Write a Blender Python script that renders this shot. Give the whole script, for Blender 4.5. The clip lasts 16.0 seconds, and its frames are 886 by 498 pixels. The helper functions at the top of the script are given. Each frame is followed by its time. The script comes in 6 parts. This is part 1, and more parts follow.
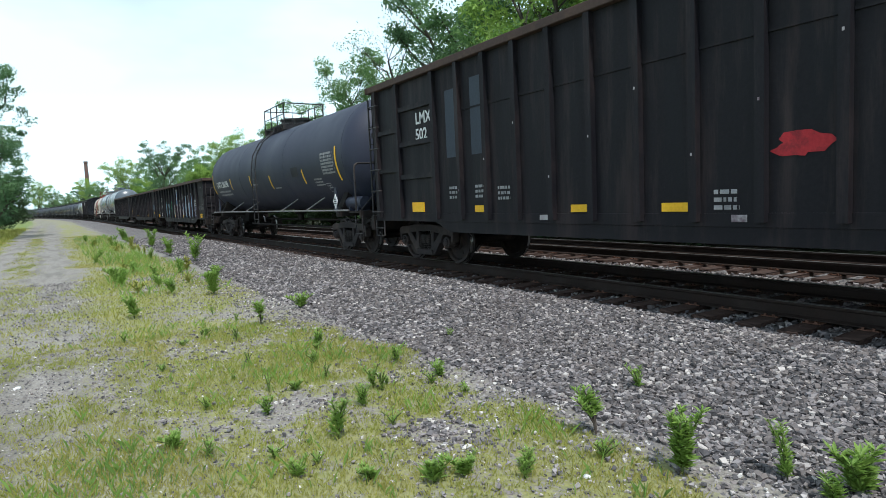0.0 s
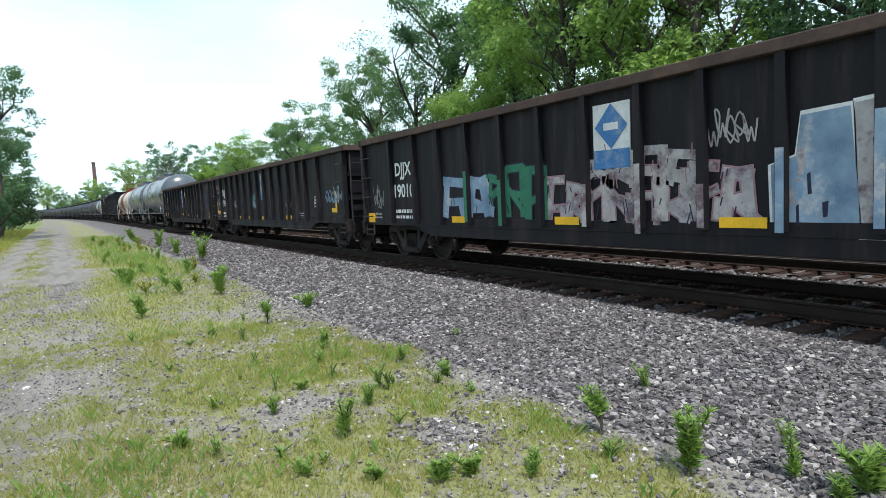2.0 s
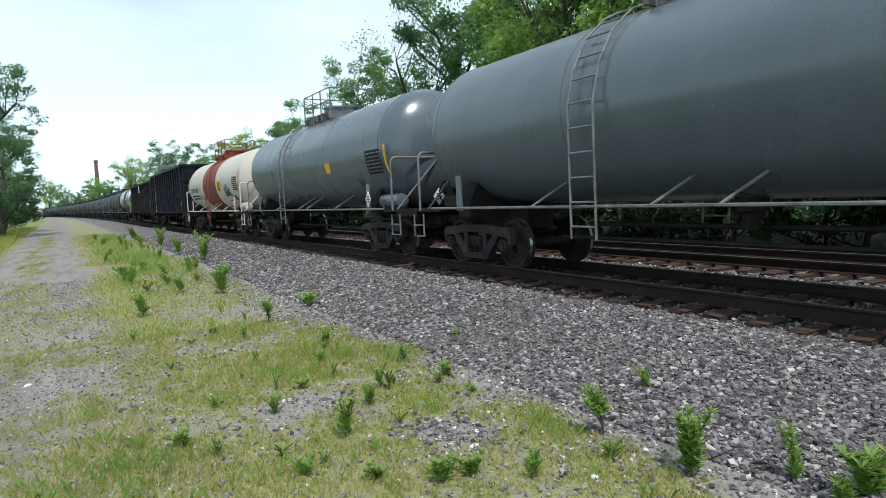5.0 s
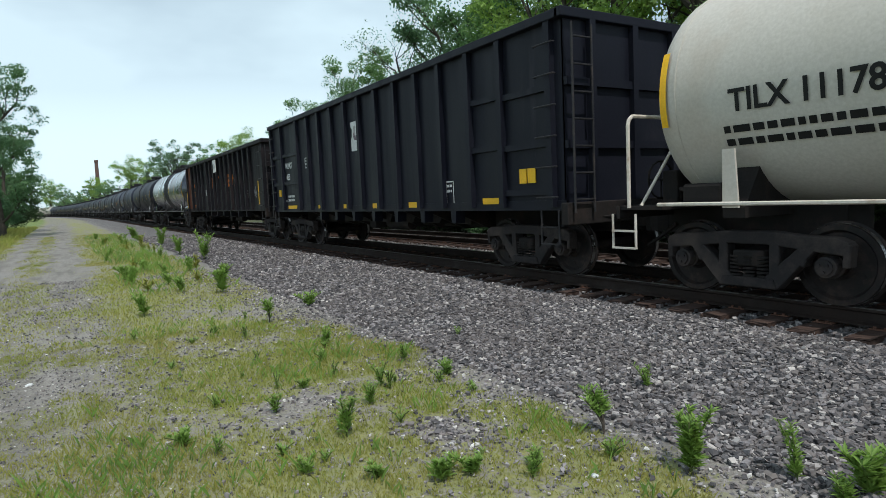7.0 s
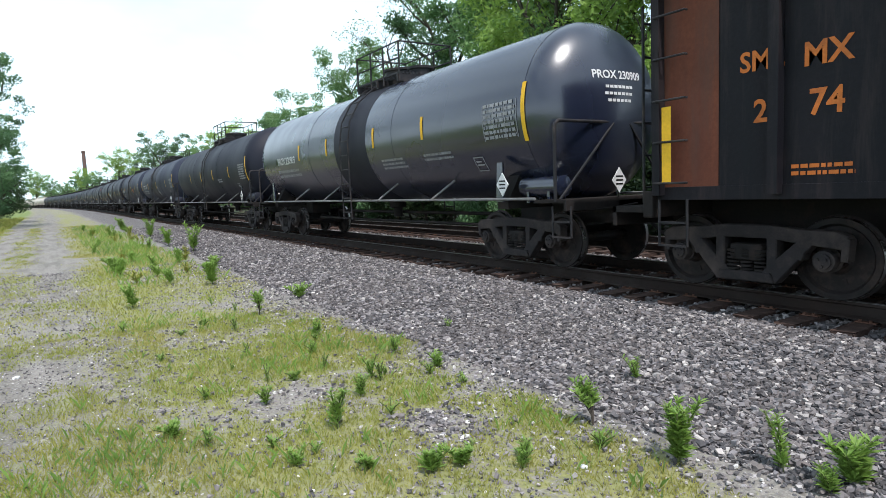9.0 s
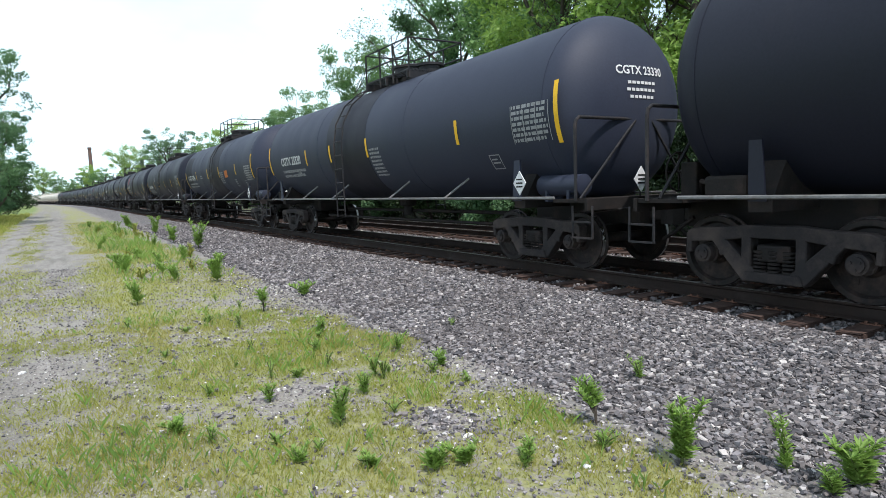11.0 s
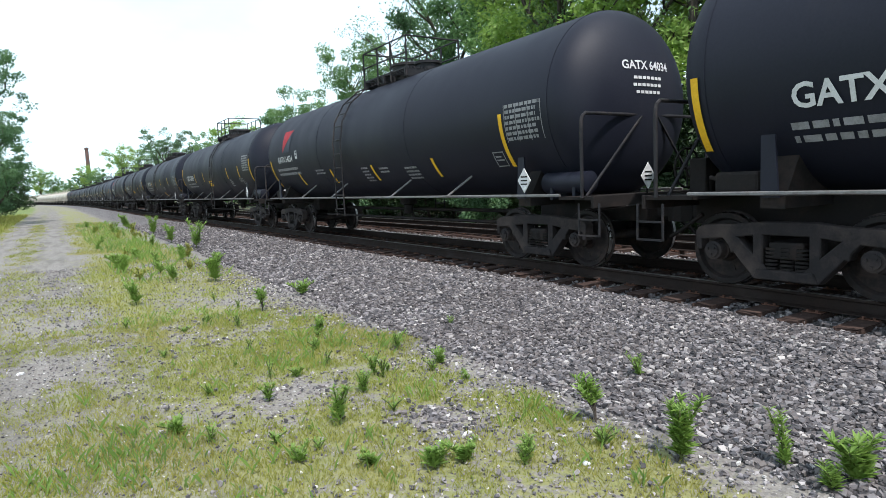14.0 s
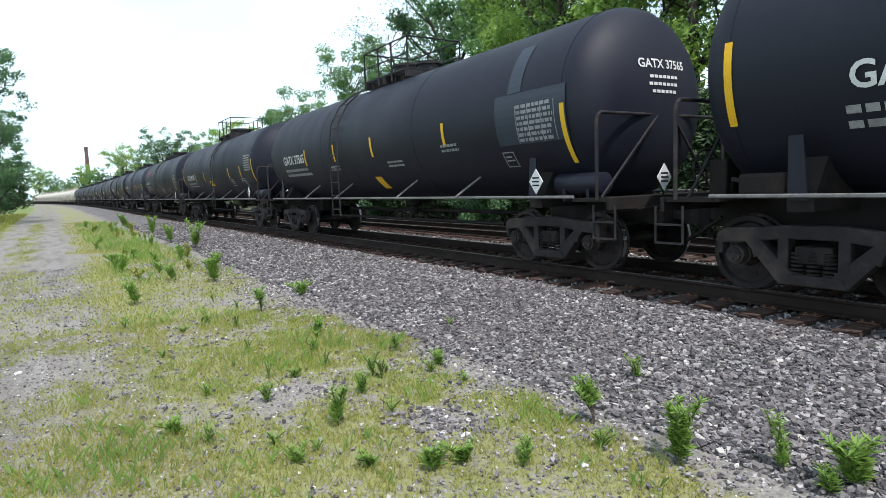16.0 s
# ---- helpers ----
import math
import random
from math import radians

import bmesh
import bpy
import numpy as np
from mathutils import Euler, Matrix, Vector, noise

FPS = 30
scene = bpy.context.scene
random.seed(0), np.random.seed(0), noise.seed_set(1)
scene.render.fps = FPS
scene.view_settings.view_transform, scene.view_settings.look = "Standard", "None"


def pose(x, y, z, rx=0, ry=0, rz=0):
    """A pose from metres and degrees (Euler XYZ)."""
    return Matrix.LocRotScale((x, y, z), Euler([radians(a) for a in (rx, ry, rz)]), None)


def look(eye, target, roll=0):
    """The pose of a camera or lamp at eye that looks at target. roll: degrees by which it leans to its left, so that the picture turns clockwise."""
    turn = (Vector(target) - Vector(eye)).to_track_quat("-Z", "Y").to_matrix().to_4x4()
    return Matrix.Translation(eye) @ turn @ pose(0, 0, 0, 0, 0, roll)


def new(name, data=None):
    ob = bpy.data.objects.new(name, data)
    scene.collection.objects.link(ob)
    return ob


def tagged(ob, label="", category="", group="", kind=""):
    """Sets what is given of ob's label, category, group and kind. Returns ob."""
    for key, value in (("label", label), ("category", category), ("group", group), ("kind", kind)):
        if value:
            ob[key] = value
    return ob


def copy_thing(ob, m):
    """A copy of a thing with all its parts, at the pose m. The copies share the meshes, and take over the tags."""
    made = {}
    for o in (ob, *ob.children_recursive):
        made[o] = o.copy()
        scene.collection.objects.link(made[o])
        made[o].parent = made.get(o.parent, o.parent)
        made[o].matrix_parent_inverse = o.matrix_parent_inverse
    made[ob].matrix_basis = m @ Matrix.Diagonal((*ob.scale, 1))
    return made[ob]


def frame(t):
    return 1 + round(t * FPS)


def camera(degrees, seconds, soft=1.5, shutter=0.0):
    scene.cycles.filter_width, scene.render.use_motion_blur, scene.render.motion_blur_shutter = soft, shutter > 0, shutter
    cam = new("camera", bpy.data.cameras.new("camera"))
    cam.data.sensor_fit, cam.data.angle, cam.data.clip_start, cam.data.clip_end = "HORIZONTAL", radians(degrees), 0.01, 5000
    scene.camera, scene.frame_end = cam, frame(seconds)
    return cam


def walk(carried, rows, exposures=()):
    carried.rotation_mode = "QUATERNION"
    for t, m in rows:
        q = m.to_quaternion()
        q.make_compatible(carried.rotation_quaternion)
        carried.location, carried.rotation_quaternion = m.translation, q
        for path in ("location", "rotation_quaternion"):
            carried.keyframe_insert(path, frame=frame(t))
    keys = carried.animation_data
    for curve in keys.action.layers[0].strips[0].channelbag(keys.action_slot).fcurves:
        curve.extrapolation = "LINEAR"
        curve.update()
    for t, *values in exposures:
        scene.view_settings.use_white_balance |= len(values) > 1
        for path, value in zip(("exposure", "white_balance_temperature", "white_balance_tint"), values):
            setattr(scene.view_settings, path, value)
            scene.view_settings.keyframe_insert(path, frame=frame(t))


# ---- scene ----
cam = camera(71.7, 16.0, soft=0.85)

RAIL_TOP = 0.30          # rail head above the ground where the camera stands
EYE = (0.0, 0.0, 1.70)
TRACK_X = 8.0            # centre line of the near track
TRACK2_X = 11.9          # centre line of the far track
SPEED = 17.1             # train speed, metres a second
K = 0.95                 # true length of the plan's metre along the train
TURNS = (                # seconds, yaw, pitch, roll of the held camera
    (0.0, -32.55, -4.81, 2.50),
    (0.5, -32.46, -4.89, 2.43),
    (1.0, -32.39, -4.99, 2.59),
    (1.5, -32.20, -4.86, 2.71),
    (2.0, -32.00, -4.82, 2.64),
    (2.5, -31.92, -4.60, 2.56),
    (3.0, -32.03, -4.60, 2.51),
    (3.5, -32.00, -4.53, 2.47),
    (4.0, -32.04, -4.79, 2.43),
    (6.5, -31.52, -4.85, 2.44),
    (7.0, -31.81, -4.92, 2.51),
    (7.5, -32.32, -5.10, 2.15),
    (8.0, -32.36, -5.28, 2.37),
    (8.5, -32.56, -5.68, 2.55),
    (9.0, -32.66, -5.66, 2.29),
    (11.5, -32.17, -5.80, 1.97),
    (12.0, -32.17, -5.78, 2.04),
    (12.5, -32.21, -5.69, 2.09),
    (13.0, -32.27, -5.50, 2.16),
    (13.5, -32.04, -5.79, 2.52),
    (14.0, -32.42, -5.95, 2.30),
    (14.5, -32.19, -6.13, 2.25),
    (15.0, -32.34, -6.03, 2.25),
    (15.5, -32.38, -5.96, 2.30),
    (16.0, -32.47, -5.85, 2.02),
)
EXPOSURE = [(0.0, -0.34, 6150, 10), (1.0, -0.27, 6200, 11), (4.2, -0.28, 6200, 12), (6.3, -0.86, 6250, 9), (7.0, -0.8, 6250, 9), (7.6, -0.36, 6250, 11), (8.2, -0.19, 6200, 14),
            (16.0, -0.17, 6200, 14)]
walk(cam, [(t, pose(*EYE, 90 + p, r, y)) for t, y, p, r in TURNS],
     exposures=EXPOSURE)

# ---- light ----
SUN = Vector((-0.09, -0.49, 0.86)).normalized()
world = bpy.data.worlds.new("sky")
scene.world = world
world.use_nodes = True
wn, wl = world.node_tree.nodes, world.node_tree.links
sky = wn.new("ShaderNodeTexSky")
sky.sky_type, sky.sun_disc = 'NISHITA', False
sky.sun_elevation = math.asin(SUN.z)
sky.sun_rotation = math.atan2(SUN.x, SUN.y)
sky.air_density, sky.dust_density, sky.ozone_density = 1.0, 1.0, 1.5
# thin high cloud that whitens the sky
wco = wn.new("ShaderNodeTexCoord")
wmap = wn.new("ShaderNodeMapping")
wmap.inputs["Scale"].default_value = (1.0, 1.0, 2.6)
wnoise = wn.new("ShaderNodeTexNoise")
wnoise.inputs["Scale"].default_value = 1.6
wnoise.inputs["Detail"].default_value = 5
wramp = wn.new("ShaderNodeValToRGB")
wramp.color_ramp.elements[0].position, wramp.color_ramp.elements[0].color = 0.38, (0.36, 0.36, 0.36, 1)
wramp.color_ramp.elements[1].position, wramp.color_ramp.elements[1].color = 0.66, (0.8, 0.8, 0.8, 1)
wmix = wn.new("ShaderNodeMixRGB")
wmix.inputs["Color2"].default_value = (13.0, 15.8, 16.8, 1)
wl.new(wco.outputs["Generated"], wmap.inputs["Vector"])
wl.new(wmap.outputs["Vector"], wnoise.inputs["Vector"])
wl.new(wnoise.outputs["Fac"], wramp.inputs["Fac"])
wsep = wn.new("ShaderNodeSeparateXYZ")
wl.new(wco.outputs["Generated"], wsep.inputs["Vector"])
whaze = wn.new("ShaderNodeMapRange")        # white haze towards the horizon
whaze.interpolation_type = 'SMOOTHSTEP'
for key, v in (("From Min", 0.08), ("From Max", 0.42), ("To Min", 0.95), ("To Max", 0.0)):
    whaze.inputs[key].default_value = v
wl.new(wsep.outputs["Z"], whaze.inputs["Value"])
wmax = wn.new("ShaderNodeMath")
wmax.operation = 'MAXIMUM'
wl.new(whaze.outputs["Result"], wmax.inputs[0])
wl.new(wramp.outputs["Color"], wmax.inputs[1])
wl.new(wmax.outputs[0], wmix.inputs["Fac"])
wl.new(sky.outputs["Color"], wmix.inputs["Color1"])
wl.new(wmix.outputs["Color"], wn["Background"].inputs["Color"])
wn["Background"].inputs["Strength"].default_value = 0.118
sun = new("sun", bpy.data.lights.new("sun", 'SUN'))
sun.data.energy, sun.data.angle, sun.data.color = 5.0, radians(0.6), (1.0, 0.95, 0.87)
sun.matrix_world = look((0, 0, 60), Vector((0, 0, 60)) - SUN)


# ---- materials ----
def nodes_of(name):
    m = bpy.data.materials.new(name)
    m.use_nodes = True
    return m, m.node_tree.nodes, m.node_tree.links, m.node_tree.nodes["Principled BSDF"]


def noise_fac(n, l, scale, detail=4, lo=0.35, hi=0.65, coords="Object", stretch=(1, 1, 1), rough=0.6):
    co = n.new("ShaderNodeTexCoord")
    mp = n.new("ShaderNodeMapping")
    mp.inputs["Scale"].default_value = stretch
    tx = n.new("ShaderNodeTexNoise")
    tx.inputs["Scale"].default_value, tx.inputs["Detail"].default_value = scale, detail
    tx.inputs["Roughness"].default_value = rough
    mr = n.new("ShaderNodeMapRange")
    mr.inputs["From Min"].default_value, mr.inputs["From Max"].default_value = lo, hi
    l.new(co.outputs[coords], mp.inputs["Vector"])
    l.new(mp.outputs["Vector"], tx.inputs["Vector"])
    l.new(tx.outputs["Fac"], mr.inputs["Value"])
    return mr.outputs["Result"], tx.outputs["Fac"]


def mix(n, l, fac, a, b):
    mx = n.new("ShaderNodeMixRGB")
    for key, v in (("Fac", fac), ("Color1", a), ("Color2", b)):
        if hasattr(v, "is_linked"):
            l.new(v, mx.inputs[key])
        else:
            mx.inputs[key].default_value = v if key == "Fac" else (*v, 1)
    return mx.outputs["Color"]


def bump(n, l, bsdf, height, strength, distance=0.02):
    b = n.new("ShaderNodeBump")
    b.inputs["Strength"].default_value, b.inputs["Distance"].default_value = strength, distance
    l.new(height, b.inputs["Height"])
    l.new(b.outputs["Normal"], bsdf.inputs["Normal"])


def surface(name, a, b, rough=0.6, metal=0.0, scale=1.2, fine=25.0, dirt=None, dirt_scale=0.8,
            streak=(1, 1, 1), bumps=0.15, dirt_lo=0.5, dirt_hi=0.75, sheen=0.18):
    """Two-tone surface with a broad and a fine variation, a dirt layer and fine relief."""
    m, n, l, s = nodes_of(name)
    big, _ = noise_fac(n, l, scale, 4, stretch=streak)
    small, raw = noise_fac(n, l, fine, 3, 0.3, 0.7)
    c = mix(n, l, big, a, b)
    dark = tuple(v * 0.75 for v in a)
    mul = n.new("ShaderNodeMath")
    mul.operation, mul.inputs[1].default_value = 'MULTIPLY', 0.5
    l.new(small, mul.inputs[0])
    c = mix(n, l, mul.outputs[0], c, dark)
    if dirt:
        d, _ = noise_fac(n, l, dirt_scale, 6, dirt_lo, dirt_hi, stretch=streak, rough=0.7)
        c = mix(n, l, d, c, dirt)
    l.new(c, s.inputs["Base Color"])
    s.inputs["Metallic"].default_value = metal
    s.inputs["Specular IOR Level"].default_value = sheen
    rr = n.new("ShaderNodeMapRange")
    rr.inputs["To Min"].default_value, rr.inputs["To Max"].default_value = rough - 0.08, min(1, rough + 0.12)
    l.new(big, rr.inputs["Value"])
    l.new(rr.outputs["Result"], s.inputs["Roughness"])
    bump(n, l, s, raw, bumps, 0.01)
    return m


STREAK = (0.5, 3.0, 0.35)
TANK = (0.8, 0.6, 0.35)
M = dict(
    black_tank=surface("black_tank_paint", (0.0115, 0.0132, 0.0225), (0.017, 0.0187, 0.030), 0.54, 0, 0.5, 30, (0.026, 0.026, 0.031), 0.5, TANK, 0.05, 0.55, 0.85, 0.22),
    blue_tank=surface("dark_slate_tank_paint", (0.027, 0.032, 0.052), (0.036, 0.042, 0.065), 0.56, 0, 0.5, 30, (0.046, 0.048, 0.060), 0.5, TANK, 0.05, 0.55, 0.85, 0.22),
    new_paint=surface("fresh_black_repaint", (0.015, 0.016, 0.024), (0.020, 0.021, 0.030), 0.55, 0, 0.7, 30, None, 1, TANK, 0.04),
    slate=surface("slate_blue_repaint", (0.035, 0.045, 0.062), (0.05, 0.062, 0.082), 0.5, 0, 0.7, 30, (0.03, 0.035, 0.045), 1, TANK, 0.04),
    gloss_tank=surface("glossy_black_tank_paint", (0.013, 0.017, 0.034), (0.018, 0.022, 0.043), 0.27, 0, 0.5, 30, (0.02, 0.022, 0.03), 0.5, TANK, 0.02, 0.55, 0.85, 0.7),
    grey_tank=surface("grey_tank_paint", (0.085, 0.105, 0.125), (0.12, 0.145, 0.17), 0.28, 0, 0.5, 25, (0.06, 0.065, 0.07), 0.45, TANK, 0.04, 0.5, 0.8, 0.6),
    white_tank=surface("cream_tank_paint", (0.52, 0.48, 0.42), (0.58, 0.55, 0.50), 0.5, 0, 0.5, 25, (0.36, 0.24, 0.16), 0.4, TANK, 0.05, 0.58, 0.95),
    red_band=surface("rusty_red_band_paint", (0.20, 0.05, 0.035), (0.27, 0.08, 0.055), 0.55, 0, 0.8, 25, (0.13, 0.05, 0.035), 0.6, TANK, 0.08),
    gondola=surface("weathered_black_gondola_paint", (0.0075, 0.0074, 0.0105), (0.0145, 0.013, 0.016), 0.6, 0, 1.3, 22, (0.042, 0.030, 0.030), 1.1, STREAK, 0.2, 0.5, 0.8),
    gondola_new=surface("clean_black_gondola_paint", (0.006, 0.0068, 0.0125), (0.011, 0.012, 0.020), 0.5, 0, 0.9, 22, (0.036, 0.034, 0.044), 0.7, STREAK, 0.1, 0.6, 0.9),
    chord=surface("rust_brown_top_chord", (0.055, 0.038, 0.034), (0.085, 0.058, 0.05), 0.75, 0, 1.5, 20, (0.12, 0.075, 0.055), 1.0, (1, 1, 1), 0.2),
    rust=surface("rust_orange_panel", (0.11, 0.038, 0.024), (0.16, 0.055, 0.032), 0.75, 0, 1.2, 18, (0.09, 0.05, 0.04), 0.8, STREAK, 0.2),
    inner=surface("rusty_steel_interior", (0.10, 0.065, 0.05), (0.15, 0.09, 0.065), 0.8, 0, 1.5, 15, (0.06, 0.045, 0.04), 1.0, (1, 1, 1), 0.2),
    under=surface("grimy_running_gear", (0.013, 0.0115, 0.011), (0.024, 0.020, 0.019), 0.8, 0.0, 3, 30, (0.042, 0.029, 0.024), 2.0, (1, 1, 1), 0.2),
    truck=surface("dusty_cast_steel", (0.020, 0.018, 0.019), (0.036, 0.031, 0.031), 0.8, 0.0, 3, 40, (0.085, 0.066, 0.058), 2.0, (1, 1, 1), 0.25, 0.45, 0.75),
    wheel=surface("dark_wheel_steel", (0.018, 0.016, 0.016), (0.034, 0.028, 0.027), 0.6, 0.3, 4, 30, (0.08, 0.055, 0.045), 3, (1, 1, 1), 0.2),
    tread=surface("polished_tread_steel", (0.35, 0.34, 0.33), (0.5, 0.49, 0.48), 0.3, 0.9, 4, 30),
    rod=surface("worn_grey_rod", (0.16, 0.16, 0.165), (0.26, 0.255, 0.25), 0.5, 0.3, 4, 40, (0.1, 0.08, 0.07), 3.0),
    dark_rod=surface("black_rail_paint", (0.02, 0.02, 0.023), (0.035, 0.034, 0.036), 0.5, 0.1, 4, 40, (0.07, 0.055, 0.05), 3.0),
    cream_rod=surface("cream_rail_paint", (0.6, 0.55, 0.48), (0.68, 0.63, 0.56), 0.5, 0, 3, 30, (0.3, 0.2, 0.13), 2.0),
    yellow=surface("yellow_reflector", (0.75, 0.42, 0.02), (0.85, 0.5, 0.03), 0.45, 0, 3, 30, (0.4, 0.22, 0.03), 3.0, (1, 1, 1), 0.03, 0.6, 0.9),
    white=surface("white_stencil_paint", (0.6, 0.6, 0.6), (0.75, 0.75, 0.75), 0.6, 0, 4, 40, (0.3, 0.3, 0.3), 5.0, (1, 1, 1), 0.02, 0.6, 0.9),
    grey_ink=surface("faded_white_stencil", (0.26, 0.26, 0.27), (0.36, 0.36, 0.37), 0.6, 0, 4, 40, (0.15, 0.15, 0.15), 5.0),
    black_ink=surface("black_stencil_paint", (0.012, 0.012, 0.012), (0.02, 0.02, 0.02), 0.6, 0, 4, 40),
    orange=surface("orange_letter_paint", (0.55, 0.15, 0.03), (0.65, 0.2, 0.05), 0.6, 0, 2, 30, (0.2, 0.07, 0.03), 2.5),
    blue=surface("blue_sign_paint", (0.05, 0.16, 0.38), (0.08, 0.22, 0.46), 0.5, 0, 4, 30, (0.3, 0.32, 0.35), 4.0),
    red=surface("red_paint", (0.34, 0.02, 0.03), (0.45, 0.04, 0.045), 0.6, 0, 3, 30, (0.10, 0.02, 0.025), 5.0),
    green=surface("green_spray_paint", (0.03, 0.14, 0.08), (0.06, 0.25, 0.15), 0.6, 0, 3, 30, (0.02, 0.05, 0.04), 3.0),
    pale=surface("pale_blue_spray_paint", (0.24, 0.34, 0.44), (0.12, 0.18, 0.28), 0.6, 0, 3, 30, (0.42, 0.42, 0.43), 2.5, (1, 1, 1), 0.05, 0.52, 0.66),
    chalk=surface("chalky_white_spray_paint", (0.44, 0.42, 0.42), (0.28, 0.25, 0.26), 0.6, 0, 4, 30, (0.13, 0.09, 0.11), 3.0, (1, 1, 1), 0.05, 0.48, 0.62),
    pink=surface("dull_pink_spray_paint", (0.26, 0.15, 0.18), (0.34, 0.2, 0.24), 0.6, 0, 3, 30),
    sky_paint=surface("sky_blue_spray_paint", (0.16, 0.26, 0.42), (0.26, 0.38, 0.50), 0.6, 0, 3, 30, (0.10, 0.14, 0.24), 3.0, (1, 1, 1), 0.05, 0.5, 0.66),
    lilac=surface("dull_lilac_spray_paint", (0.19, 0.17, 0.26), (0.27, 0.24, 0.33), 0.6, 0, 3, 30, (0.12, 0.10, 0.14), 3.0, (1, 1, 1), 0.05, 0.5, 0.66),
    navy=surface("dark_violet_spray_paint", (0.02, 0.02, 0.05), (0.04, 0.035, 0.07), 0.6, 0, 3, 30),
    rail=surface("rusty_rail_steel", (0.019, 0.0135, 0.0115), (0.032, 0.022, 0.018), 0.8, 0.0, 3, 30, (0.04, 0.032, 0.028), 1.0),
    rail_head=surface("worn_rail_head", (0.16, 0.15, 0.145), (0.24, 0.23, 0.225), 0.4, 0.6, 3, 30),
    tie=surface("old_creosote_tie", (0.044, 0.029, 0.025), (0.085, 0.054, 0.043), 0.88, 0, 3, 40, (0.12, 0.08, 0.064), 1.5, (6, 1, 6), 0.5),
    plate=surface("rusty_tie_plate", (0.10, 0.05, 0.035), (0.15, 0.08, 0.055), 0.8, 0.1, 5, 40),
    bark=surface("grey_brown_bark", (0.06, 0.05, 0.042), (0.11, 0.095, 0.08), 0.9, 0, 2, 14, (0.04, 0.035, 0.03), 1.5, (3, 3, 0.5), 0.8),
    brick=surface("weathered_brick", (0.13, 0.085, 0.075), (0.17, 0.11, 0.095), 0.85, 0, 0.4, 4),
)

for key in ("under", "truck", "wheel"):
    M[key].node_tree.nodes["Principled BSDF"].inputs["Specular IOR Level"].default_value = 0.2
coat = M["gloss_tank"].node_tree.nodes["Principled BSDF"]
coat.inputs["Coat Weight"].default_value, coat.inputs["Coat Roughness"].default_value = 0.6, 0.18


def leaf_material(name, a, b, c, through_light=0.35):
    m, n, l, s = nodes_of(name)
    geo = n.new("ShaderNodeNewGeometry")
    obj = n.new("ShaderNodeObjectInfo")
    col = mix(n, l, geo.outputs["Random Per Island"], a, b)
    f, _ = noise_fac(n, l, 0.35, 3, 0.4, 0.7)
    col = mix(n, l, f, col, c)
    l.new(col, s.inputs["Base Color"])
    s.inputs["Roughness"].default_value = 0.55
    tr = n.new("ShaderNodeBsdfTranslucent")
    l.new(col, tr.inputs["Color"])
    mx = n.new("ShaderNodeMixShader")
    mx.inputs["Fac"].default_value = through_light
    l.new(s.outputs["BSDF"], mx.inputs[1])
    l.new(tr.outputs["BSDF"], mx.inputs[2])
    l.new(mx.outputs["Shader"], n["Material Output"].inputs["Surface"])
    return m


M["leaf_mid"] = leaf_material("green_leaves", (0.13, 0.26, 0.08), (0.25, 0.39, 0.14), (0.11, 0.22, 0.085), 0.5)
M["leaf_light"] = leaf_material("yellow_green_leaves", (0.25, 0.40, 0.07), (0.36, 0.50, 0.12), (0.20, 0.34, 0.08), 0.5)
M["leaf_dark"] = leaf_material("dark_green_leaves", (0.09, 0.195, 0.085), (0.17, 0.29, 0.12), (0.08, 0.165, 0.075), 0.5)
# undergrowth leaves: the shade of the overhanging canopy is put into their green
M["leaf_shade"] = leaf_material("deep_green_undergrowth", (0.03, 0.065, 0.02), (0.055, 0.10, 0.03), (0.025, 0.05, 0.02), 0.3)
M["weed"] = leaf_material("weed_leaves", (0.19, 0.32, 0.06), (0.29, 0.43, 0.09), (0.16, 0.27, 0.065), 0.45)
M["grass"] = leaf_material("short_grass_blades", (0.25, 0.295, 0.05), (0.37, 0.385, 0.085), (0.39, 0.35, 0.11), 0.45)
M["stem"] = surface("green_stem", (0.09, 0.12, 0.04), (0.14, 0.16, 0.06), 0.7)

def stone_material(name, gain, drift_amount):
    """Broken stone: grey, brown and pale pieces, with broad brown drifts."""
    m, n, l, s = nodes_of(name)
    geo = n.new("ShaderNodeNewGeometry")
    rp = n.new("ShaderNodeValToRGB")
    els = rp.color_ramp.elements
    tones = ((0.0, (0.026, 0.026, 0.030)), (1.0, (0.56, 0.52, 0.49)), (0.3, (0.07, 0.068, 0.075)), (0.55, (0.145, 0.126, 0.12)), (0.78, (0.215, 0.20, 0.21)), (0.93, (0.34, 0.315, 0.305)))
    for k, (p, c) in enumerate(tones):
        e = els[k] if k < 2 else els.new(p)
        e.position = p
        e.color = (*(min(0.8, v * gain) for v in c), 1)
    l.new(geo.outputs["Random Per Island"], rp.inputs["Fac"])
    f, raw = noise_fac(n, l, 30, 4, 0.3, 0.7)
    drift, _ = noise_fac(n, l, 0.8, 4, 0.35, 0.7)

    def times(v, k):
        q = n.new("ShaderNodeMath")
        q.operation, q.inputs[1].default_value = 'MULTIPLY', k
        l.new(v, q.inputs[0])
        return q.outputs[0]
    c = mix(n, l, times(f, 0.35), rp.outputs["Color"], tuple(v * gain for v in (0.115, 0.106, 0.105)))
    l.new(mix(n, l, times(drift, drift_amount), c, tuple(v * gain for v in (0.085, 0.07, 0.066))), s.inputs["Base Color"])
    s.inputs["Roughness"].default_value = 0.85
    return m


M["stone"] = stone_material("ballast_stone", 1.12, 0.45)
M["gravel"] = stone_material("pale_gravel", 1.5, 0.25)


